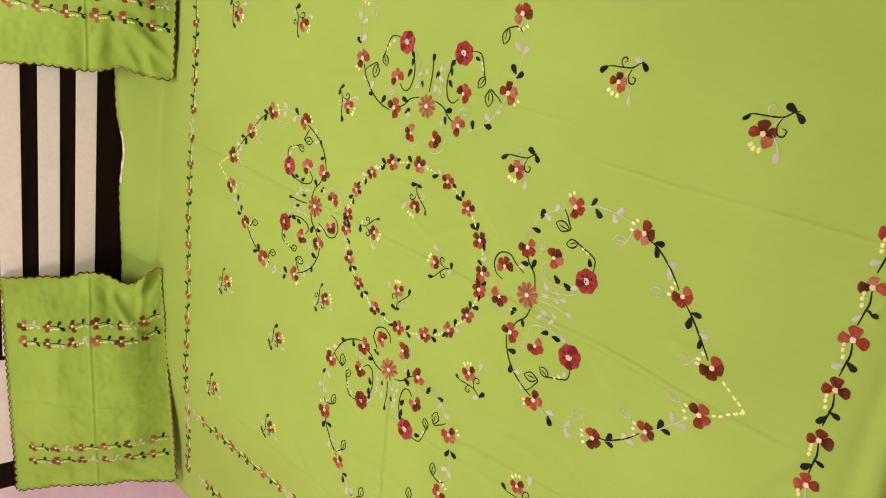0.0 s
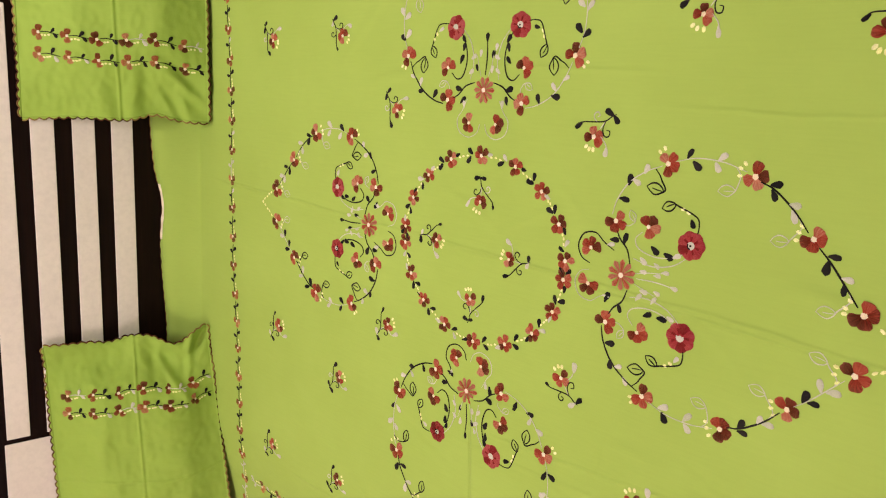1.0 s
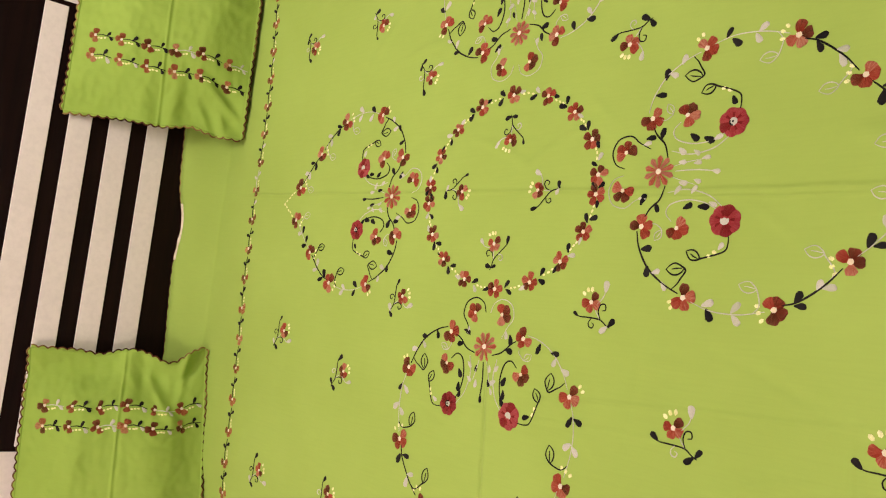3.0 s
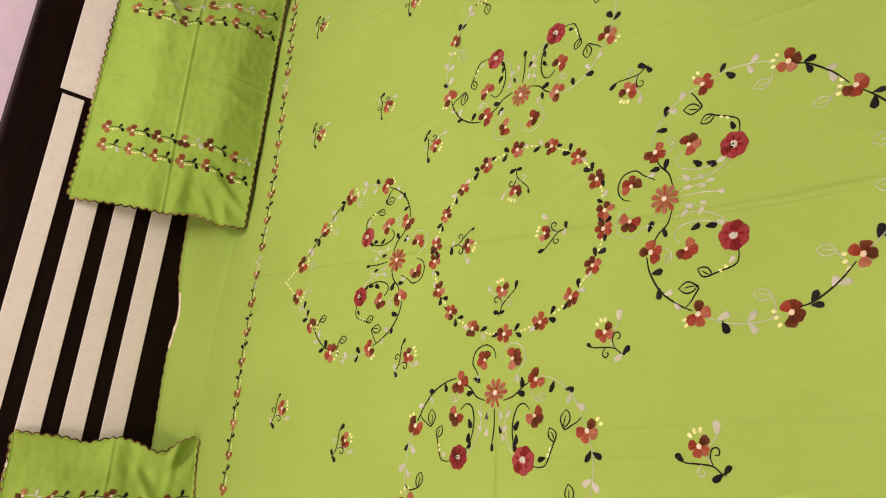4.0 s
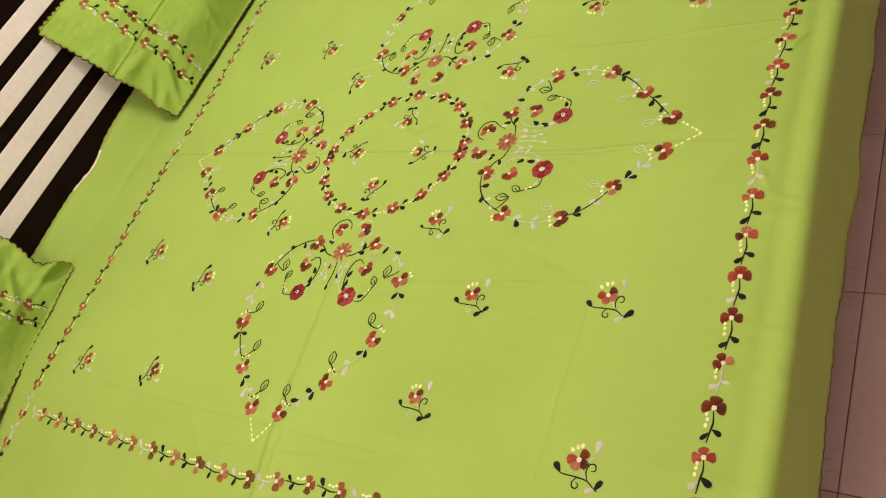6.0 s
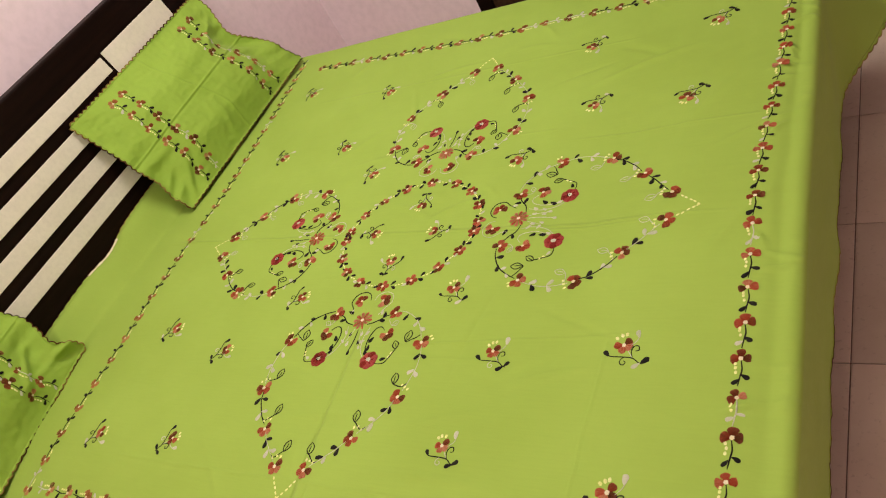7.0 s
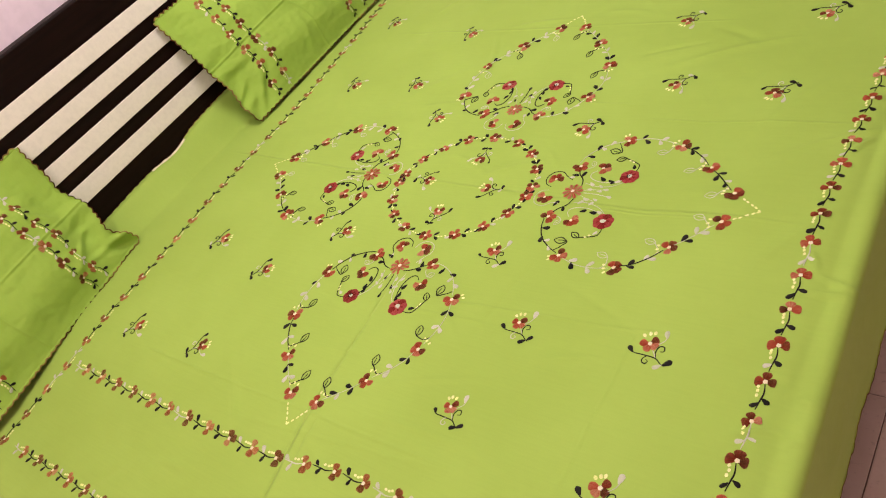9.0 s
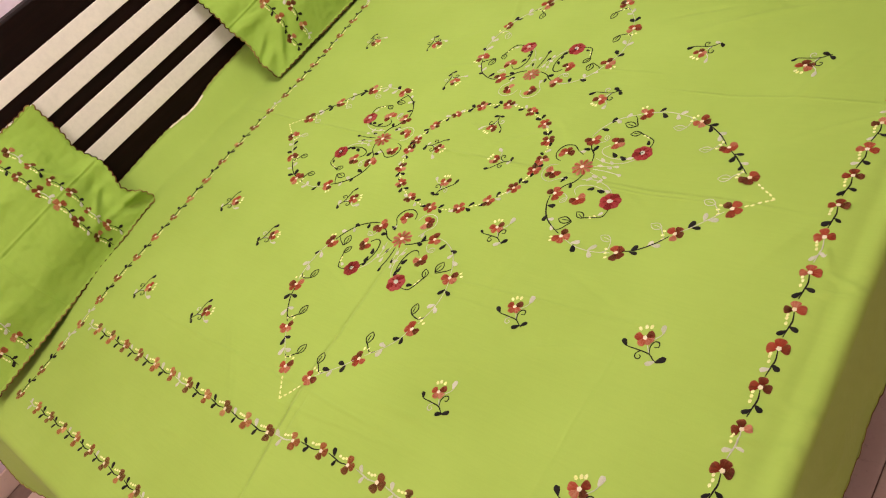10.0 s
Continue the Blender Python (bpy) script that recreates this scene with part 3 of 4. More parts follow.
def heart(turn, mirror, seed, shift, lean, sag, skew, wide, tones):
    """One wreath. shift: sideways at the daisy; lean: sideways per metre outward; sag: how far the lobes sit
    towards the middle; skew: outward per metre sideways; wide: stretch of each half; tones: thread of the
    tendrils on the + and - halves, from the daisy to the tip."""
    plain = rotated(0, 0, turn, mirror)

    def place(u, v):
        w = u * (wide[0] if u > 0 else wide[1])
        low = smooth01((0.64 - v) / 0.26)
        return plain(w + shift + lean * (v - 0.292), v - sag * low + skew * u)

    m = Motif("heart_wreath", bedspread, ON_BED, place, "heart-shaped embroidered wreath of red flowers", seed)
    m.flower(DAISY, 0, 0.292, 0, 0.0245)
    out = HALF_PI
    for s, tone in ((1, tones[0]), (-1, tones[1])):
        A, B, C, D, E = (0.080 * s, 0.273), (0.177 * s, 0.349), (0.178 * s, 0.474), (0.113 * s, 0.561), (0.038 * s, 0.634)
        first, arm = tone[0], tone[1]
        m.flower(FOUR, *A, 0.9 * s + out, 0.0195)
        m.flower(FOUR, *B, out - 0.5 * s, 0.0198)
        m.flower(FOUR, *C, out + 0.45 * s, 0.0198)
        m.flower(FOUR, *D, out + 0.7 * s, 0.0198)
        m.flower(FOUR, *E, out + 0.5 * s, 0.0198)
        # outline stems
        m.line([(0.088 * s, 0.266), (0.112 * s, 0.272), (0.140 * s, 0.289), (0.160 * s, 0.315), (0.172 * s, 0.340)], first, 0.0028 if first == "d" else 0.0018)
        m.line([(0.181 * s, 0.360), (0.190 * s, 0.390), (0.190 * s, 0.428), (0.182 * s, 0.462)], "p", 0.0016)
        m.line([(0.172 * s, 0.482), (0.165 * s, 0.502), (0.143 * s, 0.531), (0.120 * s, 0.552)], tone[6], 0.0025 if tone[6] == "d" else 0.0015)
        m.line([(0.105 * s, 0.568), (0.090 * s, 0.585), (0.066 * s, 0.607), (0.046 * s, 0.625)], tone[7], 0.0026 if tone[7] == "d" else 0.0015)
        # leaf pairs on the outline: dark ones beyond each flower, pale ones half way
        m.leaf("d", 0.114 * s, 0.275, out + 0.3 * s, 0.0165)
        m.leaf("d", 0.136 * s, 0.288, out - 1.5 * s, 0.0155)
        m.leaf("p", 0.146 * s, 0.296, out + 0.4 * s, 0.0150)
        m.leaf("p", 0.157 * s, 0.312, out - 1.2 * s, 0.0150)
        m.pair("dd" if s > 0 else "dp", 0.186 * s, 0.380, out - 0.1 * s, 0.0170)
        m.pair("pp", 0.190 * s, 0.418, out + 0.1 * s, 0.0165)
        m.pair("dd", 0.168 * s, 0.497, out + 0.5 * s, 0.0175)
        m.pair("pp", 0.148 * s, 0.526, out + 0.7 * s, 0.0165)
        m.pair("dd", 0.094 * s, 0.582, out + 0.75 * s, 0.0175)
        m.pair("dp" if s > 0 else "pp", 0.072 * s, 0.602, out + 0.8 * s, 0.0165)
        # knots beside the flowers and down to the tip
        for f, back in ((A, 2.2), (B, 2.4), (C, 2.8), (D, 2.9), (E, 2.9)):
            for k in ((-1, 0, 1) if f in (C, D, E) else (0, 1) if f is B else ()):
                a = out - s * back + 0.42 * k
                m.knot(f[0] + 0.0225 * math.cos(a), f[1] + 0.0225 * math.sin(a), a)
        for k in range(5):
            t = (k + 0.5) / 4.7
            m.knot(0.030 * s * (1 - t), 0.652 + 0.041 * t, out + 0.68 * s, 0.0085, 0.0046)
        # the rose, its stalk and its outer tendril
        m.flower(ROSE_HEAD, 0.067 * s, 0.397, 1.0 * s, 0.0205)
        m.loop(0.084 * s, 0.404, 0.117 * s, 0.357, -out - 0.45 * s, "d", 0.019)
        m.leaf("d" if s > 0 else "p", 0.106 * s, 0.392, out + 1.1 * s, 0.013)
        m.knot(0.116 * s, 0.379, out)
        m.knot(0.112 * s, 0.388, out + 0.5)
        m.line([(0.054 * s, 0.388), (0.043 * s, 0.366), (0.040 * s, 0.340), (0.047 * s, 0.316), (0.060 * s, 0.310), (0.072 * s, 0.320)], arm, 0.0025 if arm == "d" else 0.0018)
        m.line([(0.050 * s, 0.394), (0.033 * s, 0.372), (0.025 * s, 0.340), (0.030 * s, 0.310)], "p", 0.0018)
        m.leaf("d", 0.053 * s, 0.336, out + 0.5 * s, 0.0150)
        m.leaf("d", 0.049 * s, 0.357, out + 0.2 * s, 0.0150)
        m.leaf(arm, 0.043 * s, 0.372, out - 0.5 * s, 0.0140)
        m.leaf("p", 0.031 * s, 0.345, out + 0.9 * s, 0.013)
        m.leaf("p", 0.033 * s, 0.320, out + 0.7 * s, 0.013)
        m.flower(TREFOIL, 0.081 * s, 0.329, out - 0.6 * s, 0.0192)
        # the small flowers below the daisy, each in a curl
        m.flower(TREFOIL, 0.029 * s, 0.236, -0.3 if s > 0 else math.pi + 0.3, 0.0190)
        cx, cy = 0.030 * s, 0.236
        ring = [(cx + 0.025 * math.cos(a) * s, cy + 0.025 * math.sin(a)) for a in (1.0, 0.2, -0.7, -1.6, -2.4, -3.1)]
        m.line([(0.034 * s, 0.276)] + ring, tone[5], 0.0023 if tone[5] == "d" else 0.0016)
        # stalk from the daisy to the first flower
        m.line([(0.020 * s, 0.305), (0.040 * s, 0.298), (0.054 * s, 0.284), (0.066 * s, 0.277)], "d", 0.0026)
        m.leaf("d", 0.046 * s, 0.292, out - 1.2 * s, 0.0165)
        m.leaf("d", 0.050 * s, 0.268, -out + 0.5 * s + 2.6, 0.0165)
        m.leaf("p", 0.040 * s, 0.262, out - 0.2 * s, 0.014)
        # tendrils inside the outline
        back = -out - 0.2 * s
        m.loop(0.166 * s, 0.330, 0.138 * s, 0.333, back + 0.3 * s, "d", 0.023)
        m.loop(0.186 * s, 0.446, 0.153 * s, 0.437, back, tone[2])
        m.loop(0.135 * s, 0.538, 0.102 * s, 0.518, back, tone[3])
        m.loop(0.060 * s, 0.612, 0.030 * s, 0.590, back, tone[4])
        m.loop(0.076 * s, 0.290, 0.092 * s, 0.301, back + 1.2 * s, "p", 0.015)
    # the spray over the daisy
    spray = tones[0][1]
    m.line([(0.001, 0.318), (0.003, 0.350), (0.001, 0.380)], spray, 0.0024 if spray == "d" else 0.0018)
    m.leaf(spray, 0.001, 0.372, out, 0.013)
    for u, v, c in ((0.014, 0.322, "p"), (-0.014, 0.325, spray), (0.013, 0.346, spray), (-0.012, 0.349, "p"), (0.020, 0.358, "p")):
        m.leaf(c, u, v, out - 8 * u, 0.0125)
    m.line([(0.008, 0.316), (0.014, 0.336), (0.018, 0.358)], "p", 0.0012)
    m.line([(-0.008, 0.316), (-0.013, 0.332), (-0.018, 0.350)], "p", 0.0012)
    return m.finish()


# tones: first stem, rose stalk, three tendrils outward, the curl round the small flower, two outer stems
heart(0, 1, 11, 0.007, -0.055, 0.000, 0.015, (1.0, 0.99), ("pppppddd", "dpppppdp"))
heart(HALF_PI, -1, 12, -0.004, -0.010, 0.020, 0.0, (1.04, 1.10), ("pddddppp", "ddpdpppp"))
heart(math.pi, 1, 13, 0.004, 0.006, -0.006, -0.030, (1.0, 0.98), ("ddddpddp", "ddppppdd"))
heart(-HALF_PI, 1, 14, -0.009, 0.0, 0.020, 0.0, (1.04, 1.04), ("pddddppp", "dddddddp"))


# the ring in the middle
ring = Motif("ring_wreath", bedspread, ON_BED, lambda u, v: (u, v - 0.006), "ring of embroidered red flowers", 21)
angles = []
for k in range(4):
    quarter = (5.5, 26, 46, 67, 90) if k % 2 == 0 else (5.5, 26, 46, 67)
    for a in quarter:
        angles.append(radians({0: a, 1: 180 - a, 2: 180 + a, 3: 360 - a}[k]))
angles.sort()
RX, RY = 0.190, 0.168
at = lambda a, f=1.0: (RX * f * math.cos(a), RY * f * math.sin(a))
for k, a in enumerate(angles):
    b = angles[(k + 1) % len(angles)]
    if b < a:
        b += 2 * math.pi
    ring.flower(FIVE, *at(a), a + k, 0.0172)
    tangent = math.atan2(RY * math.cos(a), -RX * math.sin(a))
    close = b - a < 0.25
    ring.pair("dd" if k % 3 else "dp", *at(a + (b - a) * 0.30), tangent, 0.0145, 0.7)
    if not close:
        for f in (0.45, 0.58, 0.70):
            ring.knot(*at(a + (b - a) * f), tangent, 0.0065, 0.004)
        ring.leaf("p" if k % 2 else "d", *at(a + (b - a) * 0.66, 1.03), tangent + 0.5, 0.012)
ring.finish()


def sprig(x, y, turn, flip, size, seed):
    """A small sprig: one flower over a forked stem."""
    c, s = math.cos(turn), math.sin(turn)
    place = lambda u, v: (x + size * (c * u - s * v * flip), y + size * (s * u + c * v * flip))
    m = Motif("sprig", bedspread, ON_BED, place, "small embroidered sprig with one red flower", seed)
    m.line([(0.038, -0.038), (0.030, -0.034), (0.018, -0.026), (-0.004, -0.024), (-0.022, -0.023), (-0.032, -0.016)], "d", 0.0020)
    m.line([(0.020, -0.028), (0.015, -0.014), (0.018, -0.003), (0.026, -0.002), (0.028, -0.010), (0.022, -0.012)], "d", 0.0020)
    m.line([(0.019, -0.026), (0.009, -0.012)], "p", 0.0016)
    m.line([(0.012, -0.002), (0.022, 0.010), (0.025, 0.022)], "p", 0.0016)
    m.leaf("p", 0.024, 0.016, HALF_PI + 0.15, 0.017 * size)
    m.leaf("d", -0.024, -0.022, 2.5, (0.015 if seed % 3 else 0.011) * size)
    m.leaf("d", 0.034, -0.036, 0.9, 0.016 * size)
    m.leaf("d" if seed % 2 else "p", 0.034, -0.036, -2.7, 0.016 * size)
    m.line([(0.004, -0.024), (-0.002, -0.031), (-0.001, -0.038), (0.005, -0.040), (0.008, -0.035), (0.004, -0.032)], "p" if seed % 2 else "d", 0.0019)
    m.flower(FOUR, 0, 0, -1.05, 0.0185 * size)
    for a in (1.55, 1.95, 2.35):
        m.knot(0.021 * math.cos(a), 0.021 * math.sin(a), a, 0.0092 * size, 0.0066 * size)
    return m.finish()


n = 0
for places in (
    ((0.224, 0.209), (0.380, 0.382), (0.610, 0.354), (0.313, 0.645), (0.640, 0.652)),
    ((0.198, -0.186), (0.348, -0.345), (0.604, -0.328), (0.316, -0.552), (0.632, -0.600)),
    ((-0.225, 0.229), (-0.397, 0.370), (-0.645, 0.364), (-0.352, 0.626), (-0.720, 0.705)),
    ((-0.233, -0.199), (-0.388, -0.360), (-0.622, -0.299), (-0.384, -0.603), (-0.645, -0.612)),
):
    for (x, y), size in zip(places, (0.94, 0.94, 1.0, 0.94, 1.0)):
        n += 1
        sy = 1 if y > 0 else -1
        if x > 0:
            sprig(x, y, 0, -sy, size, 30 + n)
        else:
            sprig(x, y, sy * HALF_PI, -sy, size * 0.95, 30 + n)
for x, y, turn, flip in ((0.001, 0.080, 2.45, 1), (0.073, -0.009, 0.85, 1), (-0.012, -0.097, -2.45, -1), (-0.103, -0.003, 3.9, 1)):
    n += 1
    sprig(x, y, turn, flip, 0.86, 60 + n)


# ---- flower borders ----
def vine(parent, ground, path, length, pitch, size, seed, label, flip=1, kind=THREE_RUST):
    """A running border: path(s) gives the plane point, s along it; flip: the side of the yellow knots."""
    def place(u, v):
        x0, y0 = path(u)
        x1, y1 = path(u + 0.002)
        d = Vector((x1 - x0, y1 - y0)).normalized()
        return (x0 - d.y * v * flip, y0 + d.x * v * flip)

    m = Motif("border_vine", parent, ground, place, label, seed)
    count = int(length / pitch)
    for k in range(count):
        s = (k + 0.5) * pitch
        dark = m.rnd.random() < 0.76
        tone = "d" if dark else "p"
        m.flower(kind, s, 0, 0.15 + m.rnd.uniform(-0.25, 0.25), size)
        m.line([(s - 0.2 * size, 0), (s - pitch * 0.28, -0.15 * size), (s - pitch * 0.46, -0.05 * size), (s - pitch * 0.72, 0.08 * size)], tone, 0.11 * size + 0.0004, 4)
        m.leaf(tone, s - pitch * 0.42, -0.12 * size, -HALF_PI - 0.5, 0.80 * size)
        m.leaf(tone if m.rnd.random() < 0.7 else "p", s - pitch * 0.52, 0.05 * size, HALF_PI + 0.7, 0.80 * size)
        for j in range(3):
            m.knot(s - 0.55 * size - 0.40 * size * j, 0.42 * size - 0.05 * size * j, math.pi, 0.40 * size, 0.29 * size)
    return m.finish()


def west(y):
    return -0.820 - 0.034 * y - 0.055 * max(0.0, y) ** 2 - 0.012 * math.exp(-((y + 0.1) / 0.25) ** 2) - 0.045 * smooth01((-y - 0.65) / 0.35)


RUN = "running embroidered border of red flowers and leaves"
vine(bedspread, ON_BED, lambda s: (0.801 - 0.011 * math.exp(-((s - 1.10) / 0.26) ** 2), -1.012 + s), 1.78, 0.0695, 0.0180, 101, RUN, 1, THREE)
vine(bedspread, ON_BED, lambda s: (west(0.944 - s), 0.944 - s), 1.97, 0.0729, 0.0172, 102, RUN, 1)
vine(bedspread, ON_BED, lambda s: (-0.7535 + s, -0.762 + 0.026 * smooth01((s - 0.71) / 0.24)), 1.53, 0.0731, 0.0185, 103, RUN, 1)
vine(bedspread, ON_BED, lambda s: (-0.7576 + s, -0.989 + 0.004 * math.sin(5 * s)), 1.55, 0.0712, 0.0178, 104, RUN, 1)
vine(bedspread, ON_BED, lambda s: (0.77 - s, 0.808 + 0.056 * (max(0.0, s - 0.17) / 1.35) ** 1.5 + 0.004 * math.sin(5 * s)), 1.66, 0.0755, 0.020, 105, RUN, 1)


# ---- scalloped edging of the bedspread ----
def ribbon_tube(bm, pts, radius, sides=4):
    rings = []
    for k, p in enumerate(pts):
        d = (pts[min(k + 1, len(pts) - 1)] - pts[max(k - 1, 0)]).normalized()
        a = d.orthogonal().normalized()
        b = d.cross(a)
        rings.append([bm.verts.new(p + radius * (a * math.cos(2 * math.pi * j / sides) + b * math.sin(2 * math.pi * j / sides))) for j in range(sides)])
    for u, v in zip(rings, rings[1:]):
        for j in range(sides):
            bm.faces.new((u[j], u[(j + 1) % sides], v[(j + 1) % sides], v[j]))


def scallop(inner, outer, pitch, depth, parent, label, fabric=LIME):
    """A strip of cloth with a scalloped outline beyond an edge, bound in brown thread; inner: the edge, outer: its outward direction."""
    total, cum = 0.0, [0.0]
    for a, b in zip(inner, inner[1:]):
        total += (b - a).length
        cum.append(total)
    strip, line = bmesh.new(), []
    prev = None
    for p, o, s in zip(inner, outer, cum):
        e = p + o * depth * (0.35 + 0.65 * abs(math.sin(math.pi * s / pitch)))
        line.append(e)
        pair = (strip.verts.new(p), strip.verts.new(e))
        if prev:
            strip.faces.new((prev[0], pair[0], pair[1], prev[1]))
        prev = pair
    fl = part("scalloped_flange", strip, fabric, parent)
    t = fl.modifiers.new("thickness", "SOLIDIFY")
    t.thickness, t.offset = 0.0014, 0
    tube = bmesh.new()
    ribbon_tube(tube, line, 0.0021)
    part("edging", tube, BROWN, parent, label)


def edge_run(f, n, eps=0.004):
    """Points and outward directions along an edge; f(t, inset)."""
    pts = [f(k / n, 0.0) for k in range(n + 1)]
    dirs = [(f(k / n, 0.0) - f(k / n, eps)).normalized() for k in range(n + 1)]
    return pts, dirs


BIND = "dark brown buttonhole-stitched edging"
scallop(*edge_run(lambda t, e: spread(P1 - e, Q0 + (Q1 - Q0) * t), 700), 0.030, 0.010, bedspread, BIND)
scallop(*edge_run(lambda t, e: spread(P0 + (P1 - P0) * t, Q0 + e), 700), 0.030, 0.010, bedspread, BIND)
scallop(*edge_run(lambda t, e: spread(P0 + (P1 - P0) * t, Q1 - e), 500), 0.030, 0.010, bedspread, BIND)
scallop(*edge_run(lambda t, e: spread(P0 + e, Q0 + (Q1 - Q0) * t), 700), 0.030, 0.008, bedspread, BIND)


# ---- pillows ----
class OnPillow:
    """The front of a pillow leaning on the headboard; u from end to end, v from the bed up."""
    def __init__(self, low0, low1, high0, high1, bulge, seed, creases, waist, rumple, dents, pulls):
        self.c = [Vector(p) for p in (low0, low1, high0, high1)]
        self.bulge, self.seed, self.creases, self.waist, self.rumple = bulge, seed, creases, waist, rumple
        self.dents, self.pulls = dents, pulls
        self.out = (self.c[1] - self.c[0]).cross(self.c[2] - self.c[0]).normalized()
        if self.out.x < 0:
            self.out = -self.out

    def flat(self, u, v):
        a, b, c, d = self.c
        w0, w1 = self.waist
        belly = math.sin(math.pi * min(1, max(0, v)))
        u += w0 * (1 - u) * belly * (1 + 0.5 * math.sin(7 * v + self.seed)) - w1 * u * belly * (1 + 0.5 * math.sin(8 * v + self.seed))
        for end, amount, at_v, reach in self.pulls:
            near_end = (1 - abs(u - end)) ** 3
            u += (amount if end == 0 else -amount) * near_end * math.exp(-((v - at_v) / reach) ** 2)
        return a.lerp(b, u).lerp(c.lerp(d, u), v)

    def front(self, u, v):
        uu, vv = min(1, max(0, u)), min(1, max(0, v))
        dome = smooth01((uu - 0.03) / 0.24) * smooth01((0.97 - uu) / 0.24) * smooth01((vv + 0.04) / 0.34) * smooth01((1.0 - vv) / 0.36)
        p = self.flat(u, v) + self.out * (self.bulge * dome)
        s, cu, cv = self.seed, *self.creases
        end = math.exp(-((uu - 0.02) / 0.13) ** 2) + math.exp(-((uu - 0.98) / 0.13) ** 2)
        w = 0.0060 * noise.noise((u * 4, v * 3, s)) + self.rumple * end * noise.noise((u * 5, v * 2.4, s + 4))
        w += 0.0032 * noise.noise((u * 3 + v * 9, v * 3 - u * 9, s + 9)) + 0.0036 * noise.noise((u * 15, v * 6, s + 2)) + 0.0016 * noise.noise((u * 34, v * 26, s + 6))
        for fu, fv, turn, reach in ((0.04, 0.10, 0.6, 0.20), (0.05, 0.42, 0.1, 0.16), (0.96, 0.30, 2.4, 0.20), (0.93, 0.75, 2.9, 0.15)):
            du, dv = (u - fu) * 1.6, v - fv
            along, across = du * math.cos(turn) + dv * math.sin(turn), dv * math.cos(turn) - du * math.sin(turn)
            w += 0.0058 * math.sin(across * 38 + s + 3 * noise.noise((u * 6, v * 6, s))) * math.exp(-((along / reach) ** 2 + (across / 0.13) ** 2))
        for du, dv, su, sv, turn, h in self.dents:
            a, b = (u - du) * 1.7, v - dv
            a, b = a * math.cos(turn) + b * math.sin(turn), b * math.cos(turn) - a * math.sin(turn)
            w += h * math.exp(-(a / su) ** 2 - (b / sv) ** 2)
        fold = v - cv - 0.03 * (u - 0.5)
        w += crease(fold * 0.4, 0.0026, 0.0028) - crease((fold + 0.016) * 0.4, 0.0040, 0.0014) + crease((u - cu - 0.02 * math.sin(5 * v)) * 0.7, 0.0032, 0.0020)
        return p + self.out * w

    # plane coordinates in metres for the embroidery
    def size(self):
        return (self.c[1] - self.c[0]).length, (self.c[2] - self.c[0]).length

    def uv(self, x, y):
        a, b = self.size()
        return x / a, y / b

    def normal(self, x, y):
        u, v = self.uv(x, y)
        e = 0.012
        n = (self.front(u + e, v) - self.front(u - e, v)).cross(self.front(u, v + e) - self.front(u, v - e)).normalized()
        return n if n.dot(self.out) > 0 else -n

    def at(self, x, y):
        return self.front(*self.uv(x, y)) + self.out * 0.0005

    def lay(self, x, y, angle, size):
        n = self.normal(x, y)
        e = 0.004
        t = (self.at(x + e * math.cos(angle), y + e * math.sin(angle)) - self.at(x, y)).normalized()
        t = (t - n * t.dot(n)).normalized()
        m = Matrix((t, n.cross(t), n)).transposed().to_4x4()
        return Matrix.Translation(self.at(x, y)) @ m @ Matrix.Diagonal((size, size, size, 1))


def pillow(shape, rows, seed, label, back, side, slant):
    thing = tagged(new("pillow"), label, "pillow")
    nu, nv = 220, 150
    bm = bmesh.new()
    g = [[bm.verts.new(shape.front(i / nu, j / nv)) for j in range(nv + 1)] for i in range(nu + 1)]
    for i in range(nu):
        for j in range(nv):
            bm.faces.new((g[i][j], g[i + 1][j], g[i + 1][j + 1], g[i][j + 1]))
    part("front_cover", bm, SHADED_LIME, thing, "lime green cotton pillow cover front")
    bm = bmesh.new()
    g = []
    for i in range(41):
        row = []
        for j in range(31):
            u, v = 0.02 + 0.96 * i / 40, 0.02 + 0.96 * j / 30
            dome = (math.sin(math.pi * i / 40) * math.sin(math.pi * j / 30)) ** 0.5
            row.append(bm.verts.new(shape.front(u, v) - shape.out * (0.004 + back * dome + (shape.front(u, v) - shape.flat(u, v)).dot(shape.out) * dome)))
        g.append(row)
    for i in range(40):
        for j in range(30):
            bm.faces.new((g[i][j], g[i][j + 1], g[i + 1][j + 1], g[i + 1][j]))
    part("back_cover", bm, SHADED_LIME, thing)
    for edge in (lambda t, e: shape.front(t, e), lambda t, e: shape.front(t, 1 - e), lambda t, e: shape.front(e, t), lambda t, e: shape.front(1 - e, t)):
        scallop(*edge_run(edge, 360, 0.006), 0.0210, 0.0085, thing, BIND, SHADED_LIME)
    a, b = shape.size()
    for k, u in enumerate(rows):
        vine(thing, shape, lambda s, u=u: (u * a + slant * s, b * 0.045 + s), b * 0.93, b * 0.93 / 6.05, 0.0180, seed + k, "row of embroidered red flowers", side)
    return thing


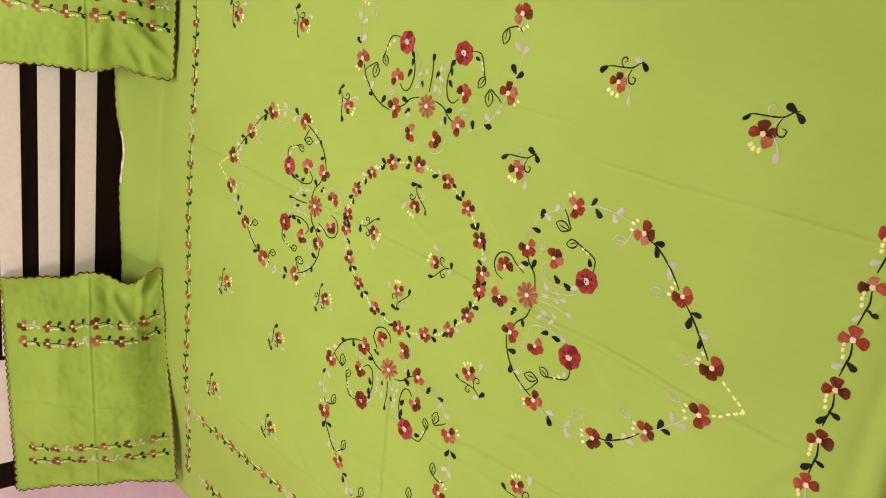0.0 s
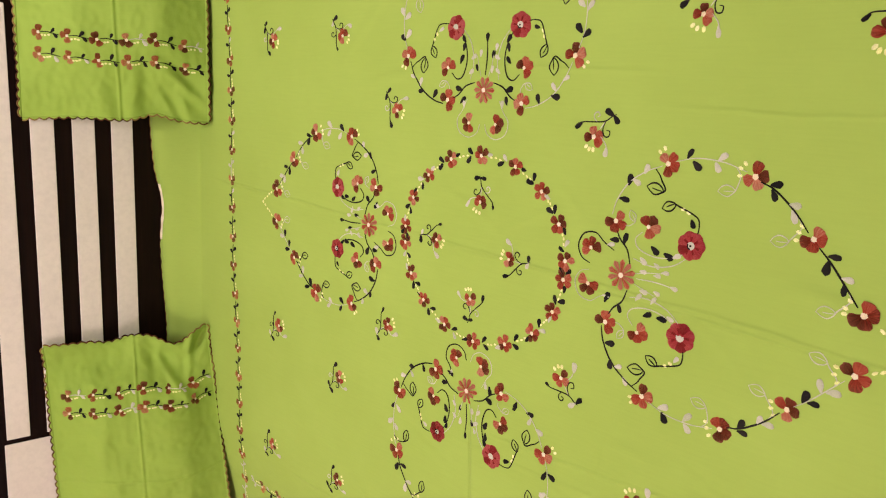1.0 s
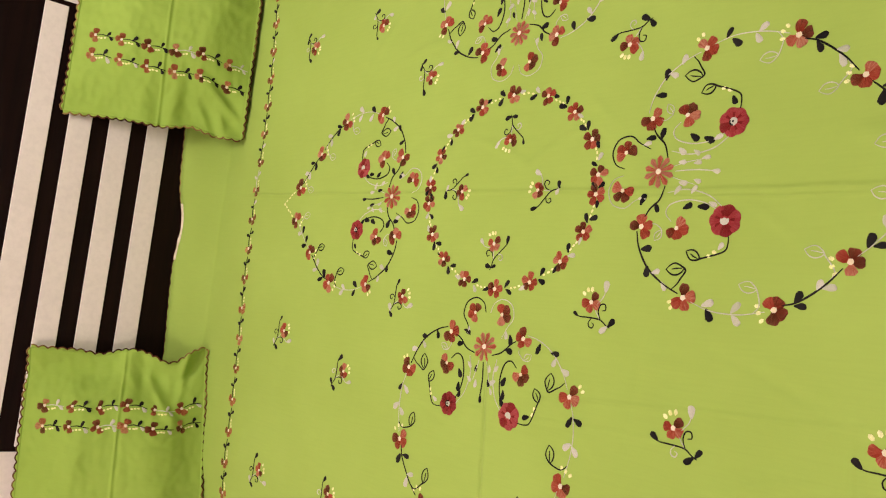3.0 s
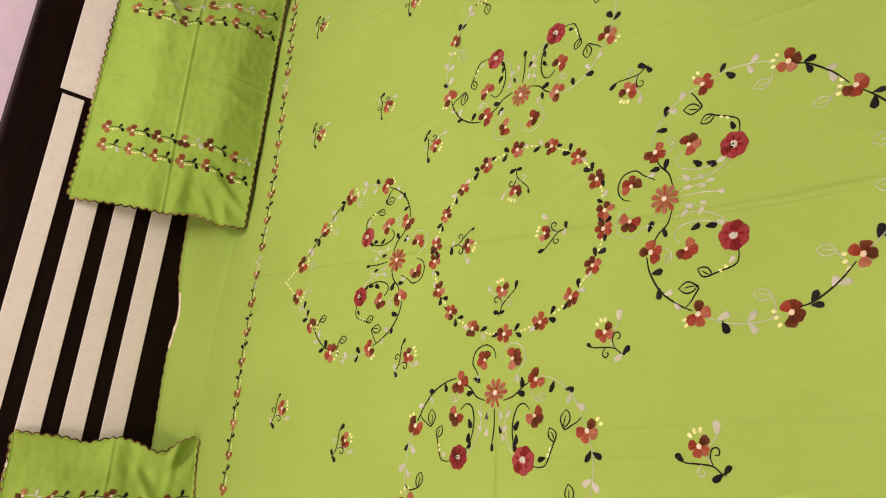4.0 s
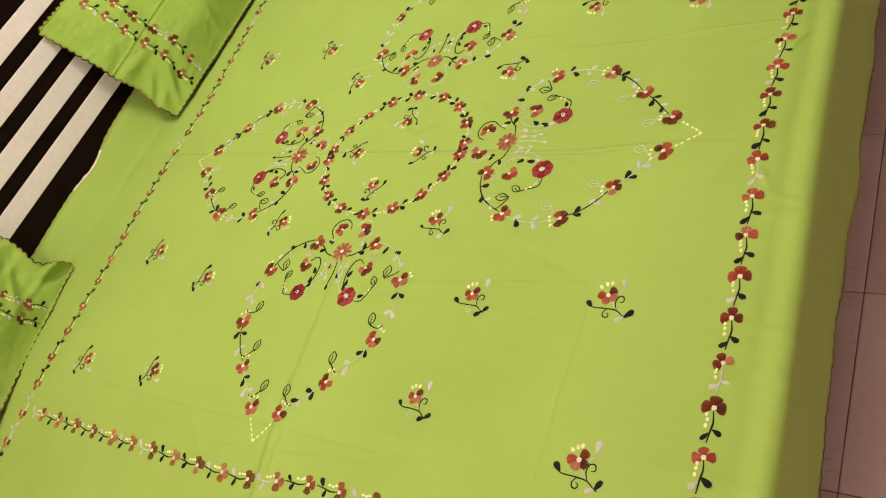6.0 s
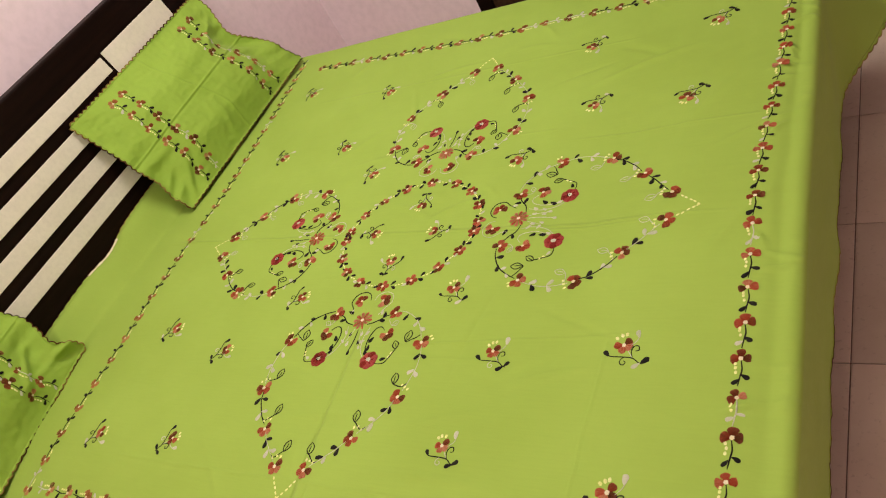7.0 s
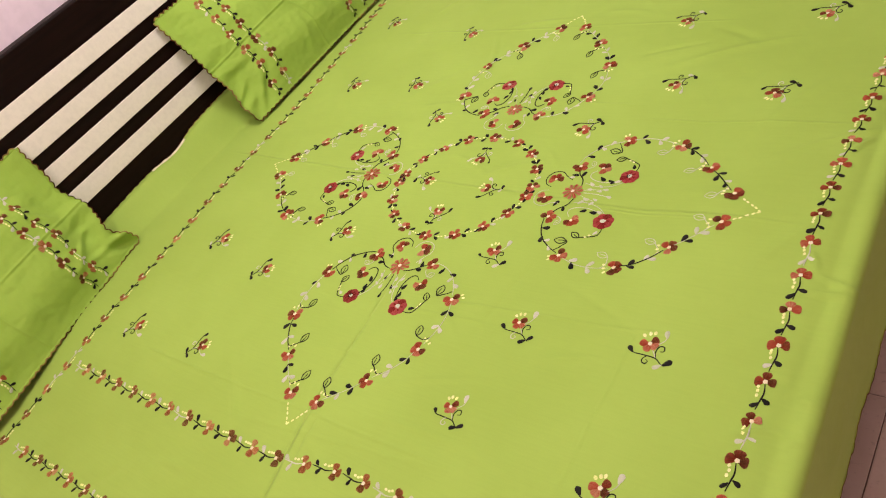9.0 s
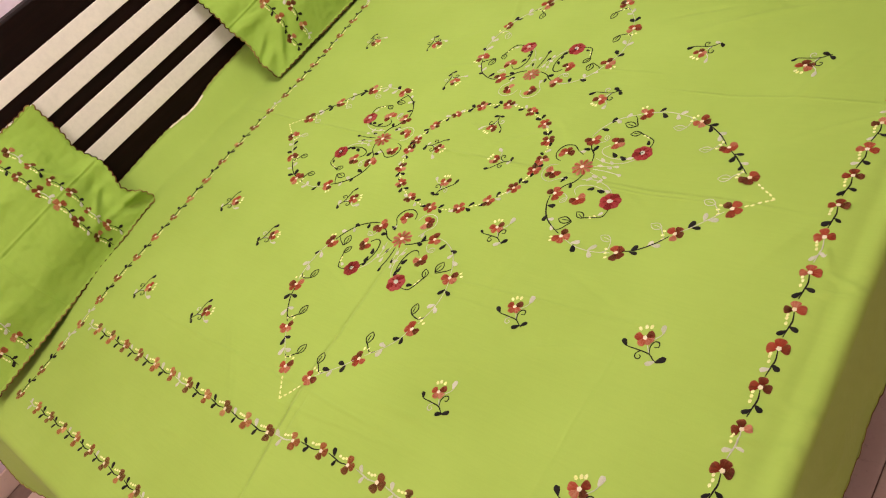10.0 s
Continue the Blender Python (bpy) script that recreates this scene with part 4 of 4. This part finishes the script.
# dents: place, reach along and across, turn, height
far_dents = ((0.95, 0.52, 0.12, 0.17, 0.2, -0.022), (0.85, 0.70, 0.20, 0.030, 0.5, 0.008), (0.09, 0.10, 0.13, 0.030, 0.9, 0.010), (0.16, 0.16, 0.13, 0.035, 0.9, -0.008), (0.45, 0.18, 0.16, 0.035, 1.2, 0.005))
near_dents = ((0.07, 0.29, 0.13, 0.15, 0.3, -0.024), (0.17, 0.24, 0.19, 0.030, -0.5, 0.010), (0.05, 0.12, 0.20, 0.030, 0.15, 0.012), (0.18, 0.62, 0.14, 0.030, 1.0, 0.006), (0.42, 0.70, 0.22, 0.045, 0.15, 0.006), (0.70, 0.30, 0.24, 0.050, 0.1, -0.006))
far_shape = OnPillow((-0.925, 0.168, 0.563), (-0.922, 0.955, 0.570), (-1.121, 0.166, 0.934), (-1.122, 0.880, 0.936), 0.043, 2.0, (0.50, 0.50), (0.008, 0.040), 0.014, far_dents, ((1, 0.045, 0.60, 0.16), (0, 0.02, 0.30, 0.10)))
near_shape = OnPillow((-0.948, -0.372, 0.564), (-0.850, -1.026, 0.540), (-1.121, -0.410, 0.916), (-1.116, -1.076, 0.887), 0.050, 7.0, (0.58, 0.485), (0.016, 0.010), 0.034, near_dents, ((0, 0.052, 0.20, 0.12), (0, 0.02, 0.62, 0.10)))
pillow(far_shape, (0.160, 0.230, 0.730, 0.810), 201, "lime green embroidered pillow with scalloped edge leaning on the headboard", 0.035, 1, 0.10)
pillow(near_shape, (0.200, 0.272, 0.785, 0.865), 211, "lime green embroidered pillow with scalloped edge, rumpled at one end", 0.035, -1, 0.0)


# ---- cupboard beyond the bed ----
def cupboard():
    thing = tagged(new("cupboard"), "dark brown wooden cupboard standing beside the bed", "cupboard")
    x0, x1, y0, y1, z1 = -0.365, 1.62, 1.34, FAR_Y - 0.01, 2.05
    part("body", box((x0, y0 + 0.022, 0.0), (x1, y1, z1), 0.004), CUPBOARD, thing, smooth=False)
    w = (x1 - x0) / 4
    for k in range(4):
        a, b = x0 + k * w + 0.003, x0 + (k + 1) * w - 0.003
        bm = bmesh.new()
        for lo, hi in (((a, 0.06), (a + 0.06, z1 - 0.02)), ((b - 0.06, 0.06), (b, z1 - 0.02)), ((a + 0.06, 0.06), (b - 0.06, 0.13)), ((a + 0.06, z1 - 0.09), (b - 0.06, z1 - 0.02))):
            piece = box((lo[0], y0, lo[1]), (hi[0], y0 + 0.02, hi[1]), 0.002)
            me = bpy.data.meshes.new("tmp")
            piece.to_mesh(me)
            piece.free()
            bm.from_mesh(me)
            bpy.data.meshes.remove(me)
        door = part("door", bm, WENGE, thing, "dark framed cupboard door", smooth=False)
        part("panel", box((a + 0.062, y0 + 0.008, 0.132), (b - 0.062, y0 + 0.018, z1 - 0.092)), CUPBOARD, door, smooth=False)
    return thing


cupboard()


# ---- floor tiles ----
PITCH, GAP = 0.43, 0.0026
tile_bm = box((-PITCH / 2 + GAP / 2, -PITCH / 2 + GAP / 2, -0.006), (PITCH / 2 - GAP / 2, PITCH / 2 - GAP / 2, 0.0), 0.0012)
tile_mesh = mesh_of("tile", tile_bm, (TILE,), False)
for i in range(-6, 7):
    for j in range(-7, 5):
        x, y = 0.885 + (i + 0.5) * PITCH, 0.03 + (j + 0.5) * PITCH
        if WALL_X < x < FOOT_X and NEAR_Y < y < FAR_Y:
            put_mesh("tile", tile_mesh, Matrix.Translation((x, y, 0)), floor)
